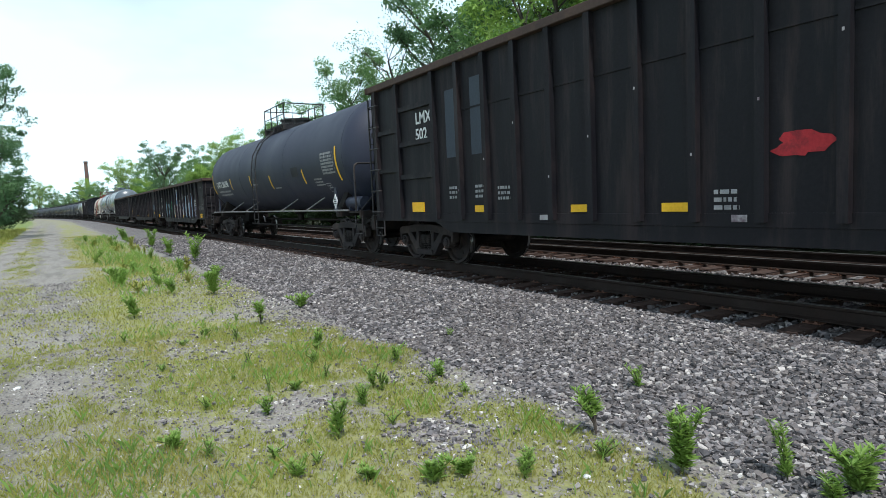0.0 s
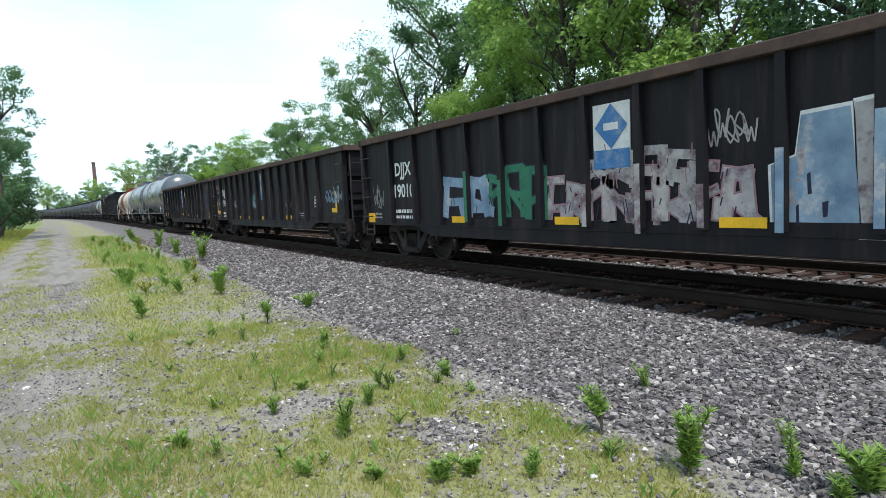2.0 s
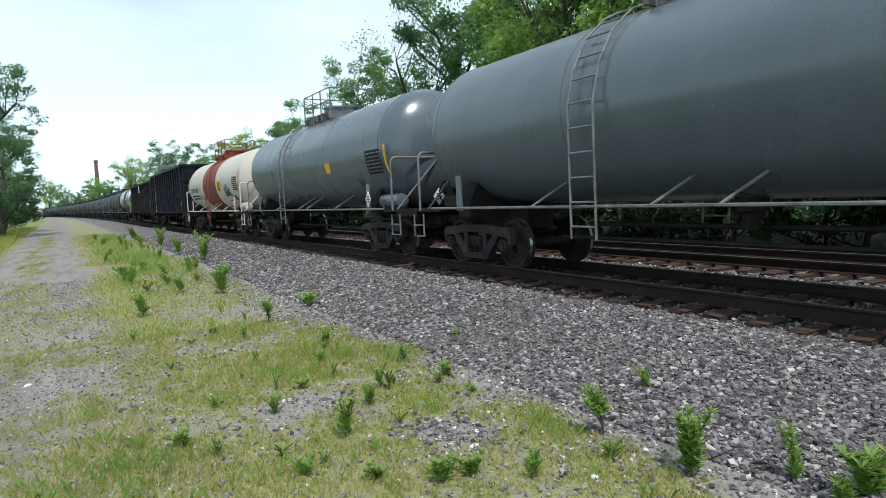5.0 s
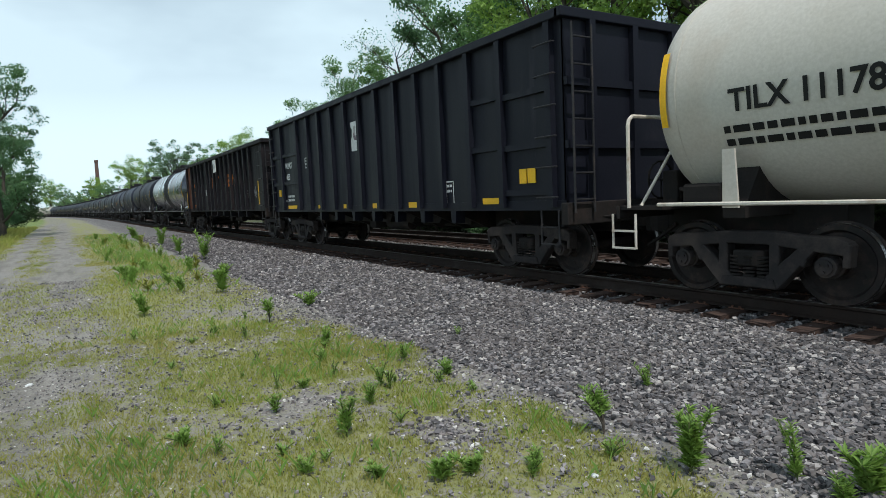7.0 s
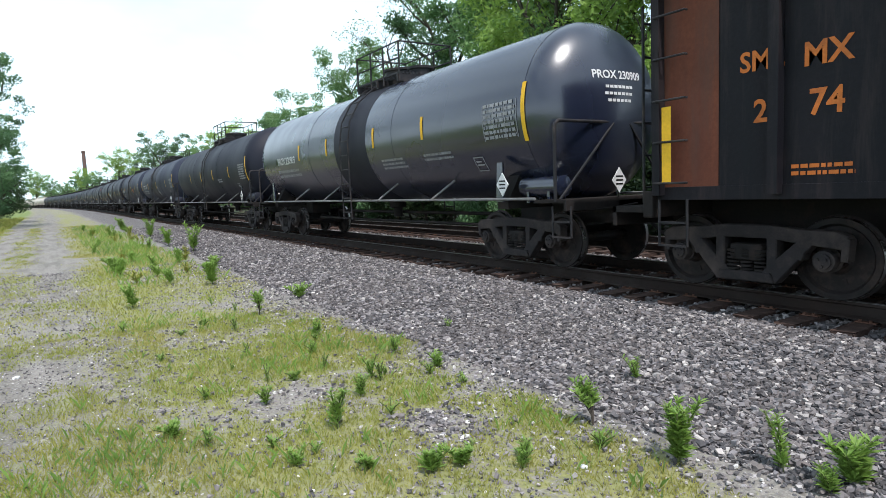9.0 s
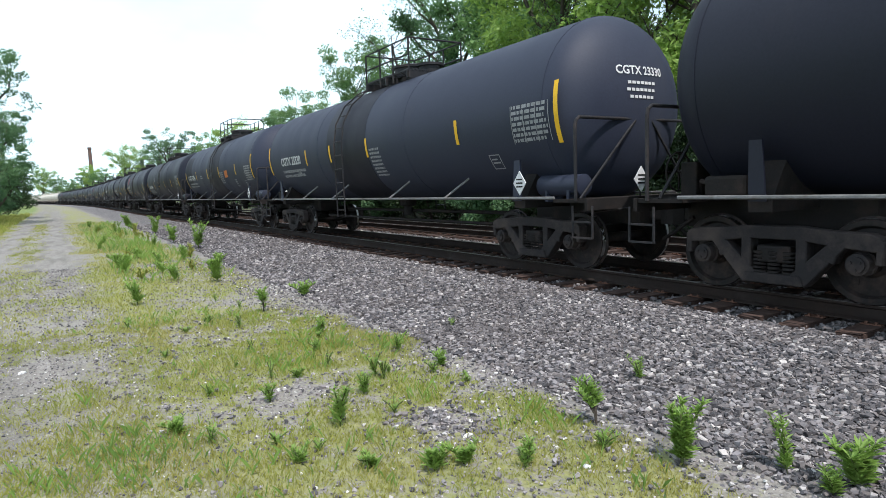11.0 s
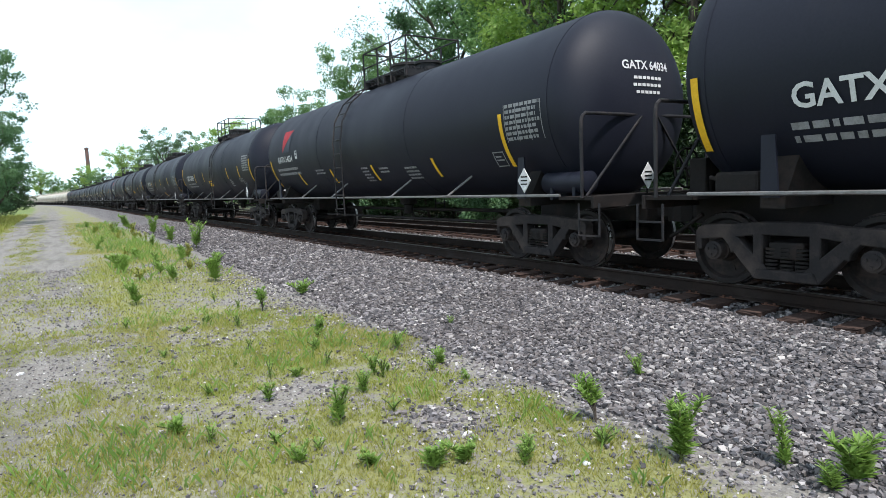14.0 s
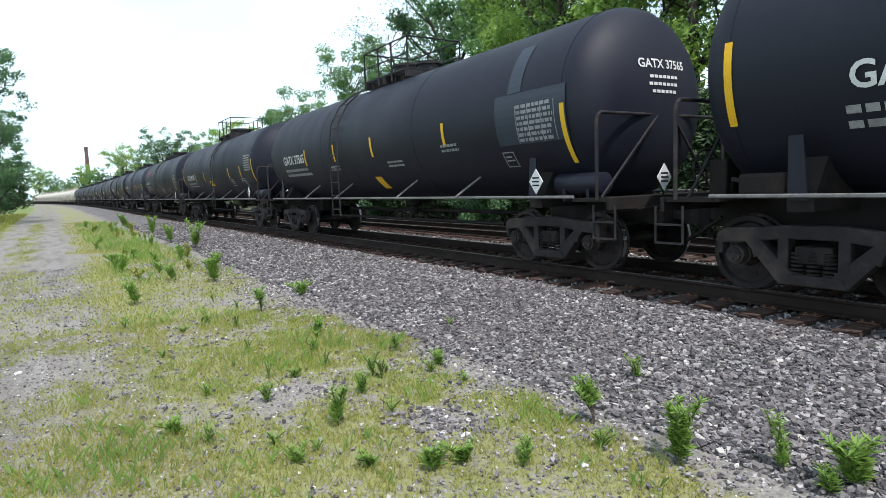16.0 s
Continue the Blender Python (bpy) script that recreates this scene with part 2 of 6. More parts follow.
def ground_material():
    """Earth, gravel and thin grass, chosen by where a spot lies beside the track."""
    m, n, l, s = nodes_of("trackside_ground")
    co = n.new("ShaderNodeTexCoord")
    sep = n.new("ShaderNodeSeparateXYZ")
    l.new(co.outputs["Object"], sep.inputs["Vector"])

    def math_node(op, a, b=0.0):
        k = n.new("ShaderNodeMath")
        k.operation = op
        for i, v in enumerate((a, b)):
            if hasattr(v, "is_linked"):
                l.new(v, k.inputs[i])
            else:
                k.inputs[i].default_value = v
        return k.outputs[0]

    def ramp(v, a, b):
        k = n.new("ShaderNodeMapRange")
        k.interpolation_type = 'SMOOTHSTEP'
        k.inputs["From Min"].default_value, k.inputs["From Max"].default_value = a, b
        l.new(v, k.inputs["Value"])
        return k.outputs["Result"]

    big, bigraw = noise_fac(n, l, 0.55, 5, 0.42, 0.58)
    mid, midraw = noise_fac(n, l, 2.4, 5, 0.38, 0.62)
    fine, fineraw = noise_fac(n, l, 28, 4, 0.3, 0.7)
    tuft, tuftraw = noise_fac(n, l, 9, 5, 0.35, 0.65)
    wob = math_node('MULTIPLY', math_node('SUBTRACT', bigraw, 0.5), 2.6)
    wob2 = math_node('MULTIPLY', math_node('SUBTRACT', midraw, 0.5), 1.6)
    # the track bends away in the distance: follow it
    far = math_node('MAXIMUM', math_node('SUBTRACT', sep.outputs["Y"], BEND_Y), 0.0)
    shift = math_node('DIVIDE', math_node('MULTIPLY', far, far), 2 * BEND_R)
    xs = math_node('ADD', sep.outputs["X"], shift)
    xw = math_node('ADD', math_node('ADD', xs, wob), wob2)
    # gravel colours: stones as cells
    vor = n.new("ShaderNodeTexVoronoi")
    vor.inputs["Scale"].default_value = 22
    l.new(co.outputs["Object"], vor.inputs["Vector"])
    g = n.new("ShaderNodeValToRGB")
    e = g.color_ramp.elements
    e[0].color, e[1].color = (0.05, 0.049, 0.053, 1), (0.24, 0.225, 0.22, 1)
    k = e.new(0.5)
    k.color = (0.11, 0.10, 0.099, 1)
    sepc = n.new("ShaderNodeSeparateColor")
    l.new(vor.outputs["Color"], sepc.inputs["Color"])
    l.new(sepc.outputs["Red"], g.inputs["Fac"])
    gravel = g.outputs["Color"]
    grit = n.new("ShaderNodeTexVoronoi")
    grit.inputs["Scale"].default_value = 75
    l.new(co.outputs["Object"], grit.inputs["Vector"])
    gritc = n.new("ShaderNodeSeparateColor")
    l.new(grit.outputs["Color"], gritc.inputs["Color"])
    fine_gravel = mix(n, l, gritc.outputs["Green"], mix(n, l, fine, (0.12, 0.112, 0.102), (0.20, 0.187, 0.172)), mix(n, l, fine, (0.25, 0.235, 0.22), (0.39, 0.37, 0.345)))
    dirt = mix(n, l, mid, (0.24, 0.215, 0.185), (0.165, 0.148, 0.126))
    grass = mix(n, l, mid, (0.19, 0.22, 0.045), (0.27, 0.27, 0.07))
    grass = mix(n, l, math_node('MULTIPLY', fine, 0.5), grass, (0.20, 0.18, 0.08))
    # thin cover: grass on fine gravel
    at = n.new("ShaderNodeAttribute")
    at.attribute_name = "cover"
    thick = math_node('MULTIPLY', ramp(math_node('ADD', at.outputs["Fac"], math_node('ADD', math_node('MULTIPLY', math_node('SUBTRACT', fineraw, 0.5), 1.3), math_node('MULTIPLY', math_node('SUBTRACT', tuftraw, 0.5), 1.5))), 0.34, 0.78), 0.8)
    soil = mix(n, l, thick, mix(n, l, 0.45, fine_gravel, dirt), grass)
    # ballast begins near x = 3.3
    onto = ramp(xw, 3.0, 3.8)
    c = mix(n, l, onto, soil, gravel)
    # the track of a gravel lane
    lane = math_node('MULTIPLY', ramp(xw, -2.6, -1.9), math_node('SUBTRACT', 1.0, ramp(xw, 0.1, 0.9)))
    c = mix(n, l, math_node('MULTIPLY', lane, math_node('ADD', 0.25, math_node('MULTIPLY', mid, 0.4))), c, mix(n, l, math_node('MULTIPLY', big, 0.5), fine_gravel, dirt))
    # darker worn earth in patches along the wheel tracks
    worn, wornraw = noise_fac(n, l, 1.3, 6, 0.45, 0.62, stretch=(2.2, 0.35, 1))
    c = mix(n, l, math_node('MULTIPLY', math_node('MULTIPLY', lane, worn), 0.5), c, (0.085, 0.076, 0.06))
    # woodland floor past the second track
    wood = ramp(xs, 14.6, 15.6)
    c = mix(n, l, wood, c, mix(n, l, mid, (0.05, 0.07, 0.025), (0.09, 0.08, 0.045)))
    left = math_node('SUBTRACT', 1.0, ramp(xw, -3.4, -2.5))
    c = mix(n, l, left, c, mix(n, l, mid, (0.11, 0.17, 0.035), (0.17, 0.21, 0.06)))
    l.new(c, s.inputs["Base Color"])
    s.inputs["Roughness"].default_value = 0.95
    b1 = n.new("ShaderNodeBump")
    b1.inputs["Strength"].default_value, b1.inputs["Distance"].default_value = 0.6, 0.03
    l.new(vor.outputs["Distance"], b1.inputs["Height"])
    b2 = n.new("ShaderNodeBump")
    b2.inputs["Strength"].default_value, b2.inputs["Distance"].default_value = 0.5, 0.02
    l.new(fineraw, b2.inputs["Height"])
    l.new(b1.outputs["Normal"], b2.inputs["Normal"])
    l.new(b2.outputs["Normal"], s.inputs["Normal"])
    return m


# ---- the line of the track ----
BEND_Y, BEND_R = 110.0, 2400.0      # straight at first, then bending gently away


def bend(y):
    f = max(0.0, y - BEND_Y)
    return -f * f / (2 * BEND_R)


def heading(y):
    return math.degrees(max(0.0, y - BEND_Y) / BEND_R)


def ground_height(x, y):
    u = x - bend(y)

    def step(a, b):
        v = min(1, max(0, (u - a) / (b - a)))
        return v * v * (3 - 2 * v)
    z = 0.085 * step(3.0, 5.6) - 0.045 * step(6.15, 6.55) - 0.02 * step(9.0, 9.9) + 0.02 * step(9.9, 10.8) - 0.35 * step(13.6, 15.6) + 0.25 * step(17, 24)
    z += 0.03 * noise.noise(Vector((x * 0.35, y * 0.35, 0))) * (1 - step(2.5, 4.0)) * (1 if abs(y) < 80 else 0)
    return z


def cover(x, y):
    """How thickly grass grows at a spot, from 0 to 1."""
    v = Vector((x, y, 4.0))
    c = 0.66 + 0.30 * noise.noise(v * 0.7) + 0.28 * noise.noise(v * 1.9) + 0.28 * noise.noise(v * 5.0) + 0.26 * noise.noise(v * 11.0)
    for gx, gy, wx, wy, k in ((2.5, 6.4, 0.8, 1.4, 0.22), (2.95, 3.5, 0.4, 0.5, 0.45), (2.2, 3.65, 0.35, 0.35, -0.5), (1.7, 5.0, 0.5, 0.4, -0.25), (0.4, 4.4, 0.7, 1.2, 0.25),
                              (2.4, 26.0, 1.0, 12.0, 0.12), (0.7, 14.0, 0.5, 5.0, 0.25), (2.4, 10.0, 0.5, 0.9, -0.3), (-0.3, 7.0, 0.5, 0.8, -0.5), (0.25, 9.8, 0.4, 1.5, -0.35)):
        c += k * math.exp(-((x - gx) / wx) ** 2 - ((y - gy) / wy) ** 2)
    u = x - bend(y) + 0.35 * noise.noise(v * 0.5) + 0.3 * noise.noise(v * 1.6)
    c *= 1 - min(1, max(0, (u - 2.9) / 0.7))
    if y > 11:
        c *= 1 - 0.9 * max(0, 1 - abs(u + 1.75) / 0.8, 1 - abs(u + 0.1) / 0.85) * min(1, (y - 11) / 8)
    return min(1, max(0, c))


# ---- mesh helpers ----
def box(bm, x0, x1, y0, y1, z0, z1, bev=0.0):
    r = bmesh.ops.create_cube(bm, size=1, matrix=Matrix.Translation(((x0 + x1) / 2, (y0 + y1) / 2, (z0 + z1) / 2)) @ Matrix.Diagonal((abs(x1 - x0), abs(y1 - y0), abs(z1 - z0), 1)))
    if bev:
        es = list({e for v in r["verts"] for e in v.link_edges})
        bmesh.ops.bevel(bm, geom=es, offset=bev, segments=2, affect='EDGES', profile=0.5)
    return bm


def rod(bm, p, q, r, sides=8):
    p, q = Vector(p), Vector(q)
    d = q - p
    mt = Matrix.Translation((p + q) / 2) @ d.to_track_quat('Z', 'Y').to_matrix().to_4x4()
    bmesh.ops.create_cone(bm, cap_ends=True, segments=sides, radius1=r, radius2=r, depth=d.length, matrix=mt)
    return bm


def pipe(bm, pts, r, sides=8):
    for a, b in zip(pts, pts[1:]):
        rod(bm, a, b, r, sides)
    for p in pts[1:-1]:
        bmesh.ops.create_icosphere(bm, subdivisions=1, radius=r * 1.05, matrix=Matrix.Translation(p))
    return bm


def lathe(bm, profile, axis='Y', sides=32, centre=(0, 0, 0), caps=True):
    """Turn (radius, along) pairs about an axis through centre."""
    rings = []
    for r, a in profile:
        ring = []
        for i in range(sides):
            t = 2 * math.pi * i / sides
            u, w = r * math.cos(t), r * math.sin(t)
            co = (u, a, w) if axis == 'Y' else ((a, u, w) if axis == 'X' else (u, w, a))
            ring.append(bm.verts.new(Vector(centre) + Vector(co)))
        rings.append(ring)
    for A, B in zip(rings, rings[1:]):
        for i in range(sides):
            bm.faces.new((A[i], A[(i + 1) % sides], B[(i + 1) % sides], B[i]))
    if caps:
        bm.faces.new(rings[0])
        bm.faces.new(rings[-1])
    bmesh.ops.recalc_face_normals(bm, faces=bm.faces)
    return bm


def prism(bm, pts, axis, a, b):
    """A polygon in the plane across an axis, thickened from a to b."""
    def co(p, w):
        return (w, p[0], p[1]) if axis == 'X' else ((p[0], w, p[1]) if axis == 'Y' else (p[0], p[1], w))
    A = [bm.verts.new(co(p, a)) for p in pts]
    B = [bm.verts.new(co(p, b)) for p in pts]
    fs = [bm.faces.new(A), bm.faces.new(B)]
    for i in range(len(pts)):
        j = (i + 1) % len(pts)
        fs.append(bm.faces.new((A[i], A[j], B[j], B[i])))
    bmesh.ops.recalc_face_normals(bm, faces=fs)
    return bm


def mesh_of(name, bm, material, smooth=False):
    me = bpy.data.meshes.new(name)
    bm.to_mesh(me)
    bm.free()
    me.materials.append(material)
    if smooth:
        me.polygons.foreach_set("use_smooth", [True] * len(me.polygons))
        me.set_sharp_from_angle(angle=radians(35))
    return me


def part(name, bm, material, parent=None, label="", smooth=False):
    me = bm if isinstance(bm, bpy.types.Mesh) else mesh_of(name, bm, material, smooth)
    ob = new(name, me)
    if parent:
        ob.parent = parent
    if label:
        tagged(ob, label)
    return ob


def arrays_mesh(name, verts, faces, material):
    """A mesh of many small pieces from arrays: verts (n, 3), faces (m, 3 or 4)."""
    me = bpy.data.meshes.new(name)
    k = faces.shape[1]
    me.vertices.add(len(verts))
    me.vertices.foreach_set("co", np.ascontiguousarray(verts, dtype=np.float32).ravel())
    me.loops.add(faces.size)
    me.loops.foreach_set("vertex_index", np.ascontiguousarray(faces, dtype=np.int32).ravel())
    me.polygons.add(len(faces))
    me.polygons.foreach_set("loop_start", np.arange(0, faces.size, k, dtype=np.int32))
    me.polygons.foreach_set("use_smooth", [False] * len(faces))
    me.materials.append(material)
    me.update(calc_edges=True)
    me.validate()
    return me


# ---- ground ----
def ground_sheet():
    xs = list(np.arange(-4, 7.01, 0.14)) + list(np.arange(7.25, 16.01, 0.25))
    xs = [-900, -500, -250, -120, -60, -35, -20, -12, -8, -6] + xs + [17, 18, 20, 22, 24, 30, 40, 60, 100, 200, 400, 900]
    ys = [-200, -80, -40, -20, -10] + [-6, -4, -2] + list(np.arange(0, 16, 0.16)) + list(np.arange(16, 30, 0.4)) + list(np.arange(30, 80, 2)) + list(np.arange(80, 560, 10)) + [600, 700, 900, 1300, 2200]
    co = np.array([(x, y, ground_height(x, y)) for y in ys for x in xs])
    w = len(xs)
    f = np.array([(j * w + i, j * w + i + 1, (j + 1) * w + i + 1, (j + 1) * w + i) for j in range(len(ys) - 1) for i in range(w - 1)])
    me = arrays_mesh("ground", co, f, ground_material())
    me.polygons.foreach_set("use_smooth", [True] * len(me.polygons))
    at = me.attributes.new("cover", 'FLOAT', 'POINT')
    at.data.foreach_set("value", [cover(x, y) if abs(x) < 30 and -10 < y < 120 else 0.55 for x, y, z in co])
    return tagged(new("ground", me), "gravelly earth with thin yellow-green grass beside the railway", "ground", kind="structure")


ground_sheet()


# ---- railway tracks ----
def rail_profile(bm, x, z, head_only=False):
    """A flat-bottomed rail swept along the line, x from the track's own centre line."""
    ys = [-60] + list(range(-40, 110, 10)) + list(range(110, 620, 15)) + [800, 1000]
    if head_only:
        sec = [(-0.034, 0.0), (0.034, 0.0), (0.034, 0.003), (-0.034, 0.003)]
    else:
        sec = [(-0.07, -0.18), (0.07, -0.18), (0.07, -0.165), (0.012, -0.145), (0.010, -0.045), (0.036, -0.03), (0.036, -0.004),
               (0.03, 0.0), (-0.03, 0.0), (-0.036, -0.004), (-0.036, -0.03), (-0.010, -0.045), (-0.012, -0.145), (-0.07, -0.165)]
    rings = [[bm.verts.new((x + u + bend(y), y, z + w)) for u, w in sec] for y in ys]
    for A, B in zip(rings, rings[1:]):
        for i in range(len(sec)):
            j = (i + 1) % len(sec)
            bm.faces.new((A[i], A[j], B[j], B[i]))
    bmesh.ops.recalc_face_normals(bm, faces=bm.faces)
    return bm


def tie_mesh(seed):
    rnd = random.Random(seed)
    bm = bmesh.new()
    box(bm, -1.36, 1.36, -0.115, 0.115, -0.18, 0.0, 0.012)
    for v in bm.verts:
        v.co += Vector((rnd.uniform(-.03, .03), rnd.uniform(-.012, .012), rnd.uniform(-.012, .006)))
    return mesh_of("tie", bm, M["tie"])


def railway(cx, label, singles):
    root = tagged(new("railway_track"), label, "railway track", kind="structure")
    for side in (-0.7525, 0.7525):
        r = part("rail", rail_profile(bmesh.new(), cx + side, RAIL_TOP), M["rail"], root, "rust-brown steel rail")
        part("rail_head", rail_profile(bmesh.new(), cx + side, RAIL_TOP, True), M["rail_head"], r, "polished running surface of the rail")
    plate = bmesh.new()
    box(plate, -0.10, 0.10, -0.10, 0.10, 0, 0.012)
    for sx in (-0.085, 0.085):
        for sy in (-0.05, 0.05):
            box(plate, sx - 0.012, sx + 0.012, sy - 0.012, sy + 0.012, 0.012, 0.035)
    plate = mesh_of("tie_plate", plate, M["plate"])
    kinds = [tie_mesh(i) for i in range(6)]
    rnd = random.Random(int(cx * 10))
    y, far_v, far_f = -6.0, [], []
    while y < 520:
        if y < singles:
            t = part("tie", rnd.choice(kinds), None, root)
            t.matrix_basis = pose(cx + bend(y) + rnd.uniform(-.06, .06), y, RAIL_TOP - 0.19 + rnd.uniform(-.012, .006), 0, 0, rnd.uniform(-1.6, 1.6))
            if y < 40:
                for side in (-0.7525, 0.7525):
                    p = part("tie_plate", plate, None, t)
                    p.location = (side, 0, 0.001)
        else:
            x0, x1, b = cx + bend(y) - 1.3, cx + bend(y) + 1.3, len(far_v)
            for zz in (0.0, RAIL_TOP - 0.19):
                far_v += [(x0, y - .11, zz), (x1, y - .11, zz), (x1, y + .11, zz), (x0, y + .11, zz)]
            far_f += [(b + 4, b + 5, b + 6, b + 7), (b, b + 1, b + 5, b + 4), (b + 3, b, b + 4, b + 7), (b + 1, b + 2, b + 6, b + 5)]
        y += 0.53
    tagged(part("far_ties", arrays_mesh("far_ties", np.array(far_v), np.array(far_f), M["tie"]), None, root), kind="stuff")


railway(TRACK_X, "rusty rails on dark worn wooden ties in grey ballast", 70)
railway(TRACK2_X, "second rusty railway track on wooden ties behind the train", 45)


# ---- writing and decals on the cars ----
GLYPHS = {}


def glyph_mesh(words, size):
    """Flat letters as (verts, faces), centred on the middle of the line."""
    key = (words, size)
    if key not in GLYPHS:
        cu = bpy.data.curves.new("letters", 'FONT')
        cu.body, cu.size, cu.align_x, cu.align_y = words, size, 'CENTER', 'CENTER'
        cu.resolution_u, cu.offset = 3, size * 0.022
        ob = new("letters", cu)
        me = bpy.data.meshes.new_from_object(ob.evaluated_get(bpy.context.evaluated_depsgraph_get()))
        GLYPHS[key] = ([v.co.copy() for v in me.vertices], [tuple(p.vertices) for p in me.polygons])
        bpy.data.objects.remove(ob)
        bpy.data.meshes.remove(me)
    return GLYPHS[key]


def along(s):
    """A place in the plan of the train, as metres along the line."""
    return 6.5 + (s - 6.5) * K


class Side:
    """The near side of a car as a sheet: u forwards along the car from d metres ahead of its middle, v up; wraps round a tank of radius r about height zc."""

    def __init__(self, x=-1.6, r=None, zc=0.0, lift=0.006, d=0.0):
        self.x, self.r, self.zc, self.lift, self.d = x, r, zc, lift, d

    def at(self, u, v, up=0.0):
        if self.r is None:
            return Vector((self.x - self.lift - up, -u * K - self.d, v))
        a = (v - self.zc) / self.r
        r = self.r + self.lift + up
        return Vector((-r * math.cos(a), -u * K - self.d, self.zc + r * math.sin(a)))

    def quad(self, bm, u0, u1, v0, v1, up=0.0, n=1):
        if self.r is not None:
            n = max(n, int(abs(v1 - v0) / 0.12) + 1)
        for i in range(n):
            a, b = v0 + (v1 - v0) * i / n, v0 + (v1 - v0) * (i + 1) / n
            bm.faces.new([bm.verts.new(self.at(*p, up)) for p in ((u0, a), (u1, a), (u1, b), (u0, b))])
        return bm

    def poly(self, bm, pts, up=0.0):
        bm.faces.new([bm.verts.new(self.at(*p, up)) for p in pts])
        return bm

    def text(self, bm, words, u, v, size, up=0.0):
        vs, fs = glyph_mesh(words, size)
        made = [bm.verts.new(self.at(u + p.x, v + p.y, up)) for p in vs]
        for f in fs:
            try:
                bm.faces.new([made[i] for i in f])
            except ValueError:
                pass
        return bm

    def lines(self, bm, u, v, width, rows, height, gap, seed=0, up=0.0):
        """Rows of writing too small to read, as plain bars broken into words."""
        rnd = random.Random(seed)
        for r in range(rows):
            a = u - width / 2
            end = u + width / 2 * rnd.uniform(0.75, 1.0)
            top = v - r * (height + gap)
            while a < end:
                w = min(rnd.uniform(0.6, 2.6) * height, end - a)
                self.quad(bm, a, a + w, top - height, top, up)
                a += w + height * 0.45
        return bm

    def stroke(self, bm, pts, w, up=0.0):
        """A painted line of width w through pts."""
        for i, (p, q) in enumerate(zip(pts, pts[1:])):
            d = Vector(q) - Vector(p)
            if d.length < 1e-4:
                continue
            k = Vector((-d.y, d.x)).normalized() * w / 2
            e = d.normalized() * w * 0.3
            p2, q2 = Vector(p) - e, Vector(q) + e
            self.poly(bm, [p2 - k, q2 - k, q2 + k, p2 + k], up + 0.0003 * (i % 3))
        return bm

    def blob(self, bm, u, v, w, h, seed, up=0.0, n=14):
        rnd = random.Random(seed)
        ph = [rnd.uniform(0, 6.28) for _ in range(3)]
        pts = []
        for i in range(n):
            a = 2 * math.pi * i / n
            r = 1 + 0.16 * math.sin(3 * a + ph[0]) + 0.12 * math.sin(5 * a + ph[1]) + rnd.uniform(-.08, .08)
            c, s_ = math.cos(a), math.sin(a)
            k = max(abs(c), abs(s_)) ** 0.6
            pts.append((u + w / 2 * c / k * r * 0.9, v + h / 2 * s_ / k * r * 0.9))
        return self.poly(bm, [(a, max(b, 0.84)) for a, b in pts], up)


def scrawl(side, car, material, u, v, w, h, seed, width=0.035, turns=9, up=0.002):
    """A sprayed tag: one line that runs in uneven loops and strokes, like handwriting."""
    rnd = random.Random(seed)
    knots = []
    for k in range(turns):
        c = u - w / 2 + w * (k + 0.5) / turns
        g = w / turns
        t, b = v + h / 2 * rnd.uniform(0.4, 1.0), v - h / 2 * rnd.uniform(0.5, 1.0)
        shape = 2 + rnd.randrange(2)
        g *= 1.7
        if shape == 2:
            knots += [(c - g * .4, t), (c - g * .1, b), (c + g * .1, (t + b) / 2), (c + g * .3, b), (c + g * .5, t)]
        else:
            knots += [(c - g * .3, (t + b) / 2), (c, t), (c + g * .3, (t + b) / 2), (c, b), (c - g * .3, (t + b) / 2), (c + g * .5, b)]
    pts = []
    n = len(knots)
    for i in range(n - 1):
        p0, p1, p2, p3 = (Vector(knots[min(n - 1, max(0, i + d))]) for d in (-1, 0, 1, 2))
        for q in range(4):
            f = q / 4
            pts.append(0.5 * (2 * p1 + (p2 - p0) * f + (2 * p0 - 5 * p1 + 4 * p2 - p3) * f * f + (3 * p1 - p0 - 3 * p2 + p3) * f ** 3))
    return tagged(part("graffiti", side.stroke(bmesh.new(), pts, width, up), material, car.ob, "sprayed looping scribble"), kind="stuff")


# ---- trucks, couplers ----
WHEEL_R = 0.457
SHARED = {}


def shared(name, make, material, smooth=False):
    if name not in SHARED:
        SHARED[name] = mesh_of(name, make(), material, smooth)
    return SHARED[name]


def wheelset_mesh():
    bm = bmesh.new()
    rod(bm, (-0.98, 0, 0), (0.98, 0, 0), 0.085, 12)
    for s_ in (-1, 1):
        prof = [(0.10, 0.06), (0.13, 0.07), (0.17, 0.03), (0.36, 0.02), (0.39, 0.065), (WHEEL_R - 0.006, 0.065), (WHEEL_R, 0.055), (WHEEL_R + 0.004, -0.03),
                (WHEEL_R + 0.028, -0.045), (WHEEL_R + 0.02, -0.07), (0.39, -0.07), (0.36, -0.02), (0.17, -0.03), (0.10, -0.07)]
        lathe(bm, [(r, s_ * (0.755 + a * 1)) for r, a in prof], 'X', 36)
        # lightening marks, so that the turning shows
        for k in range(3):
            a = k * 2.0944
            box(bm, s_ * 0.775, s_ * 0.79, 0.26 * math.cos(a) - 0.03, 0.26 * math.cos(a) + 0.03, 0.26 * math.sin(a) - 0.03, 0.26 * math.sin(a) + 0.03)
    return bm


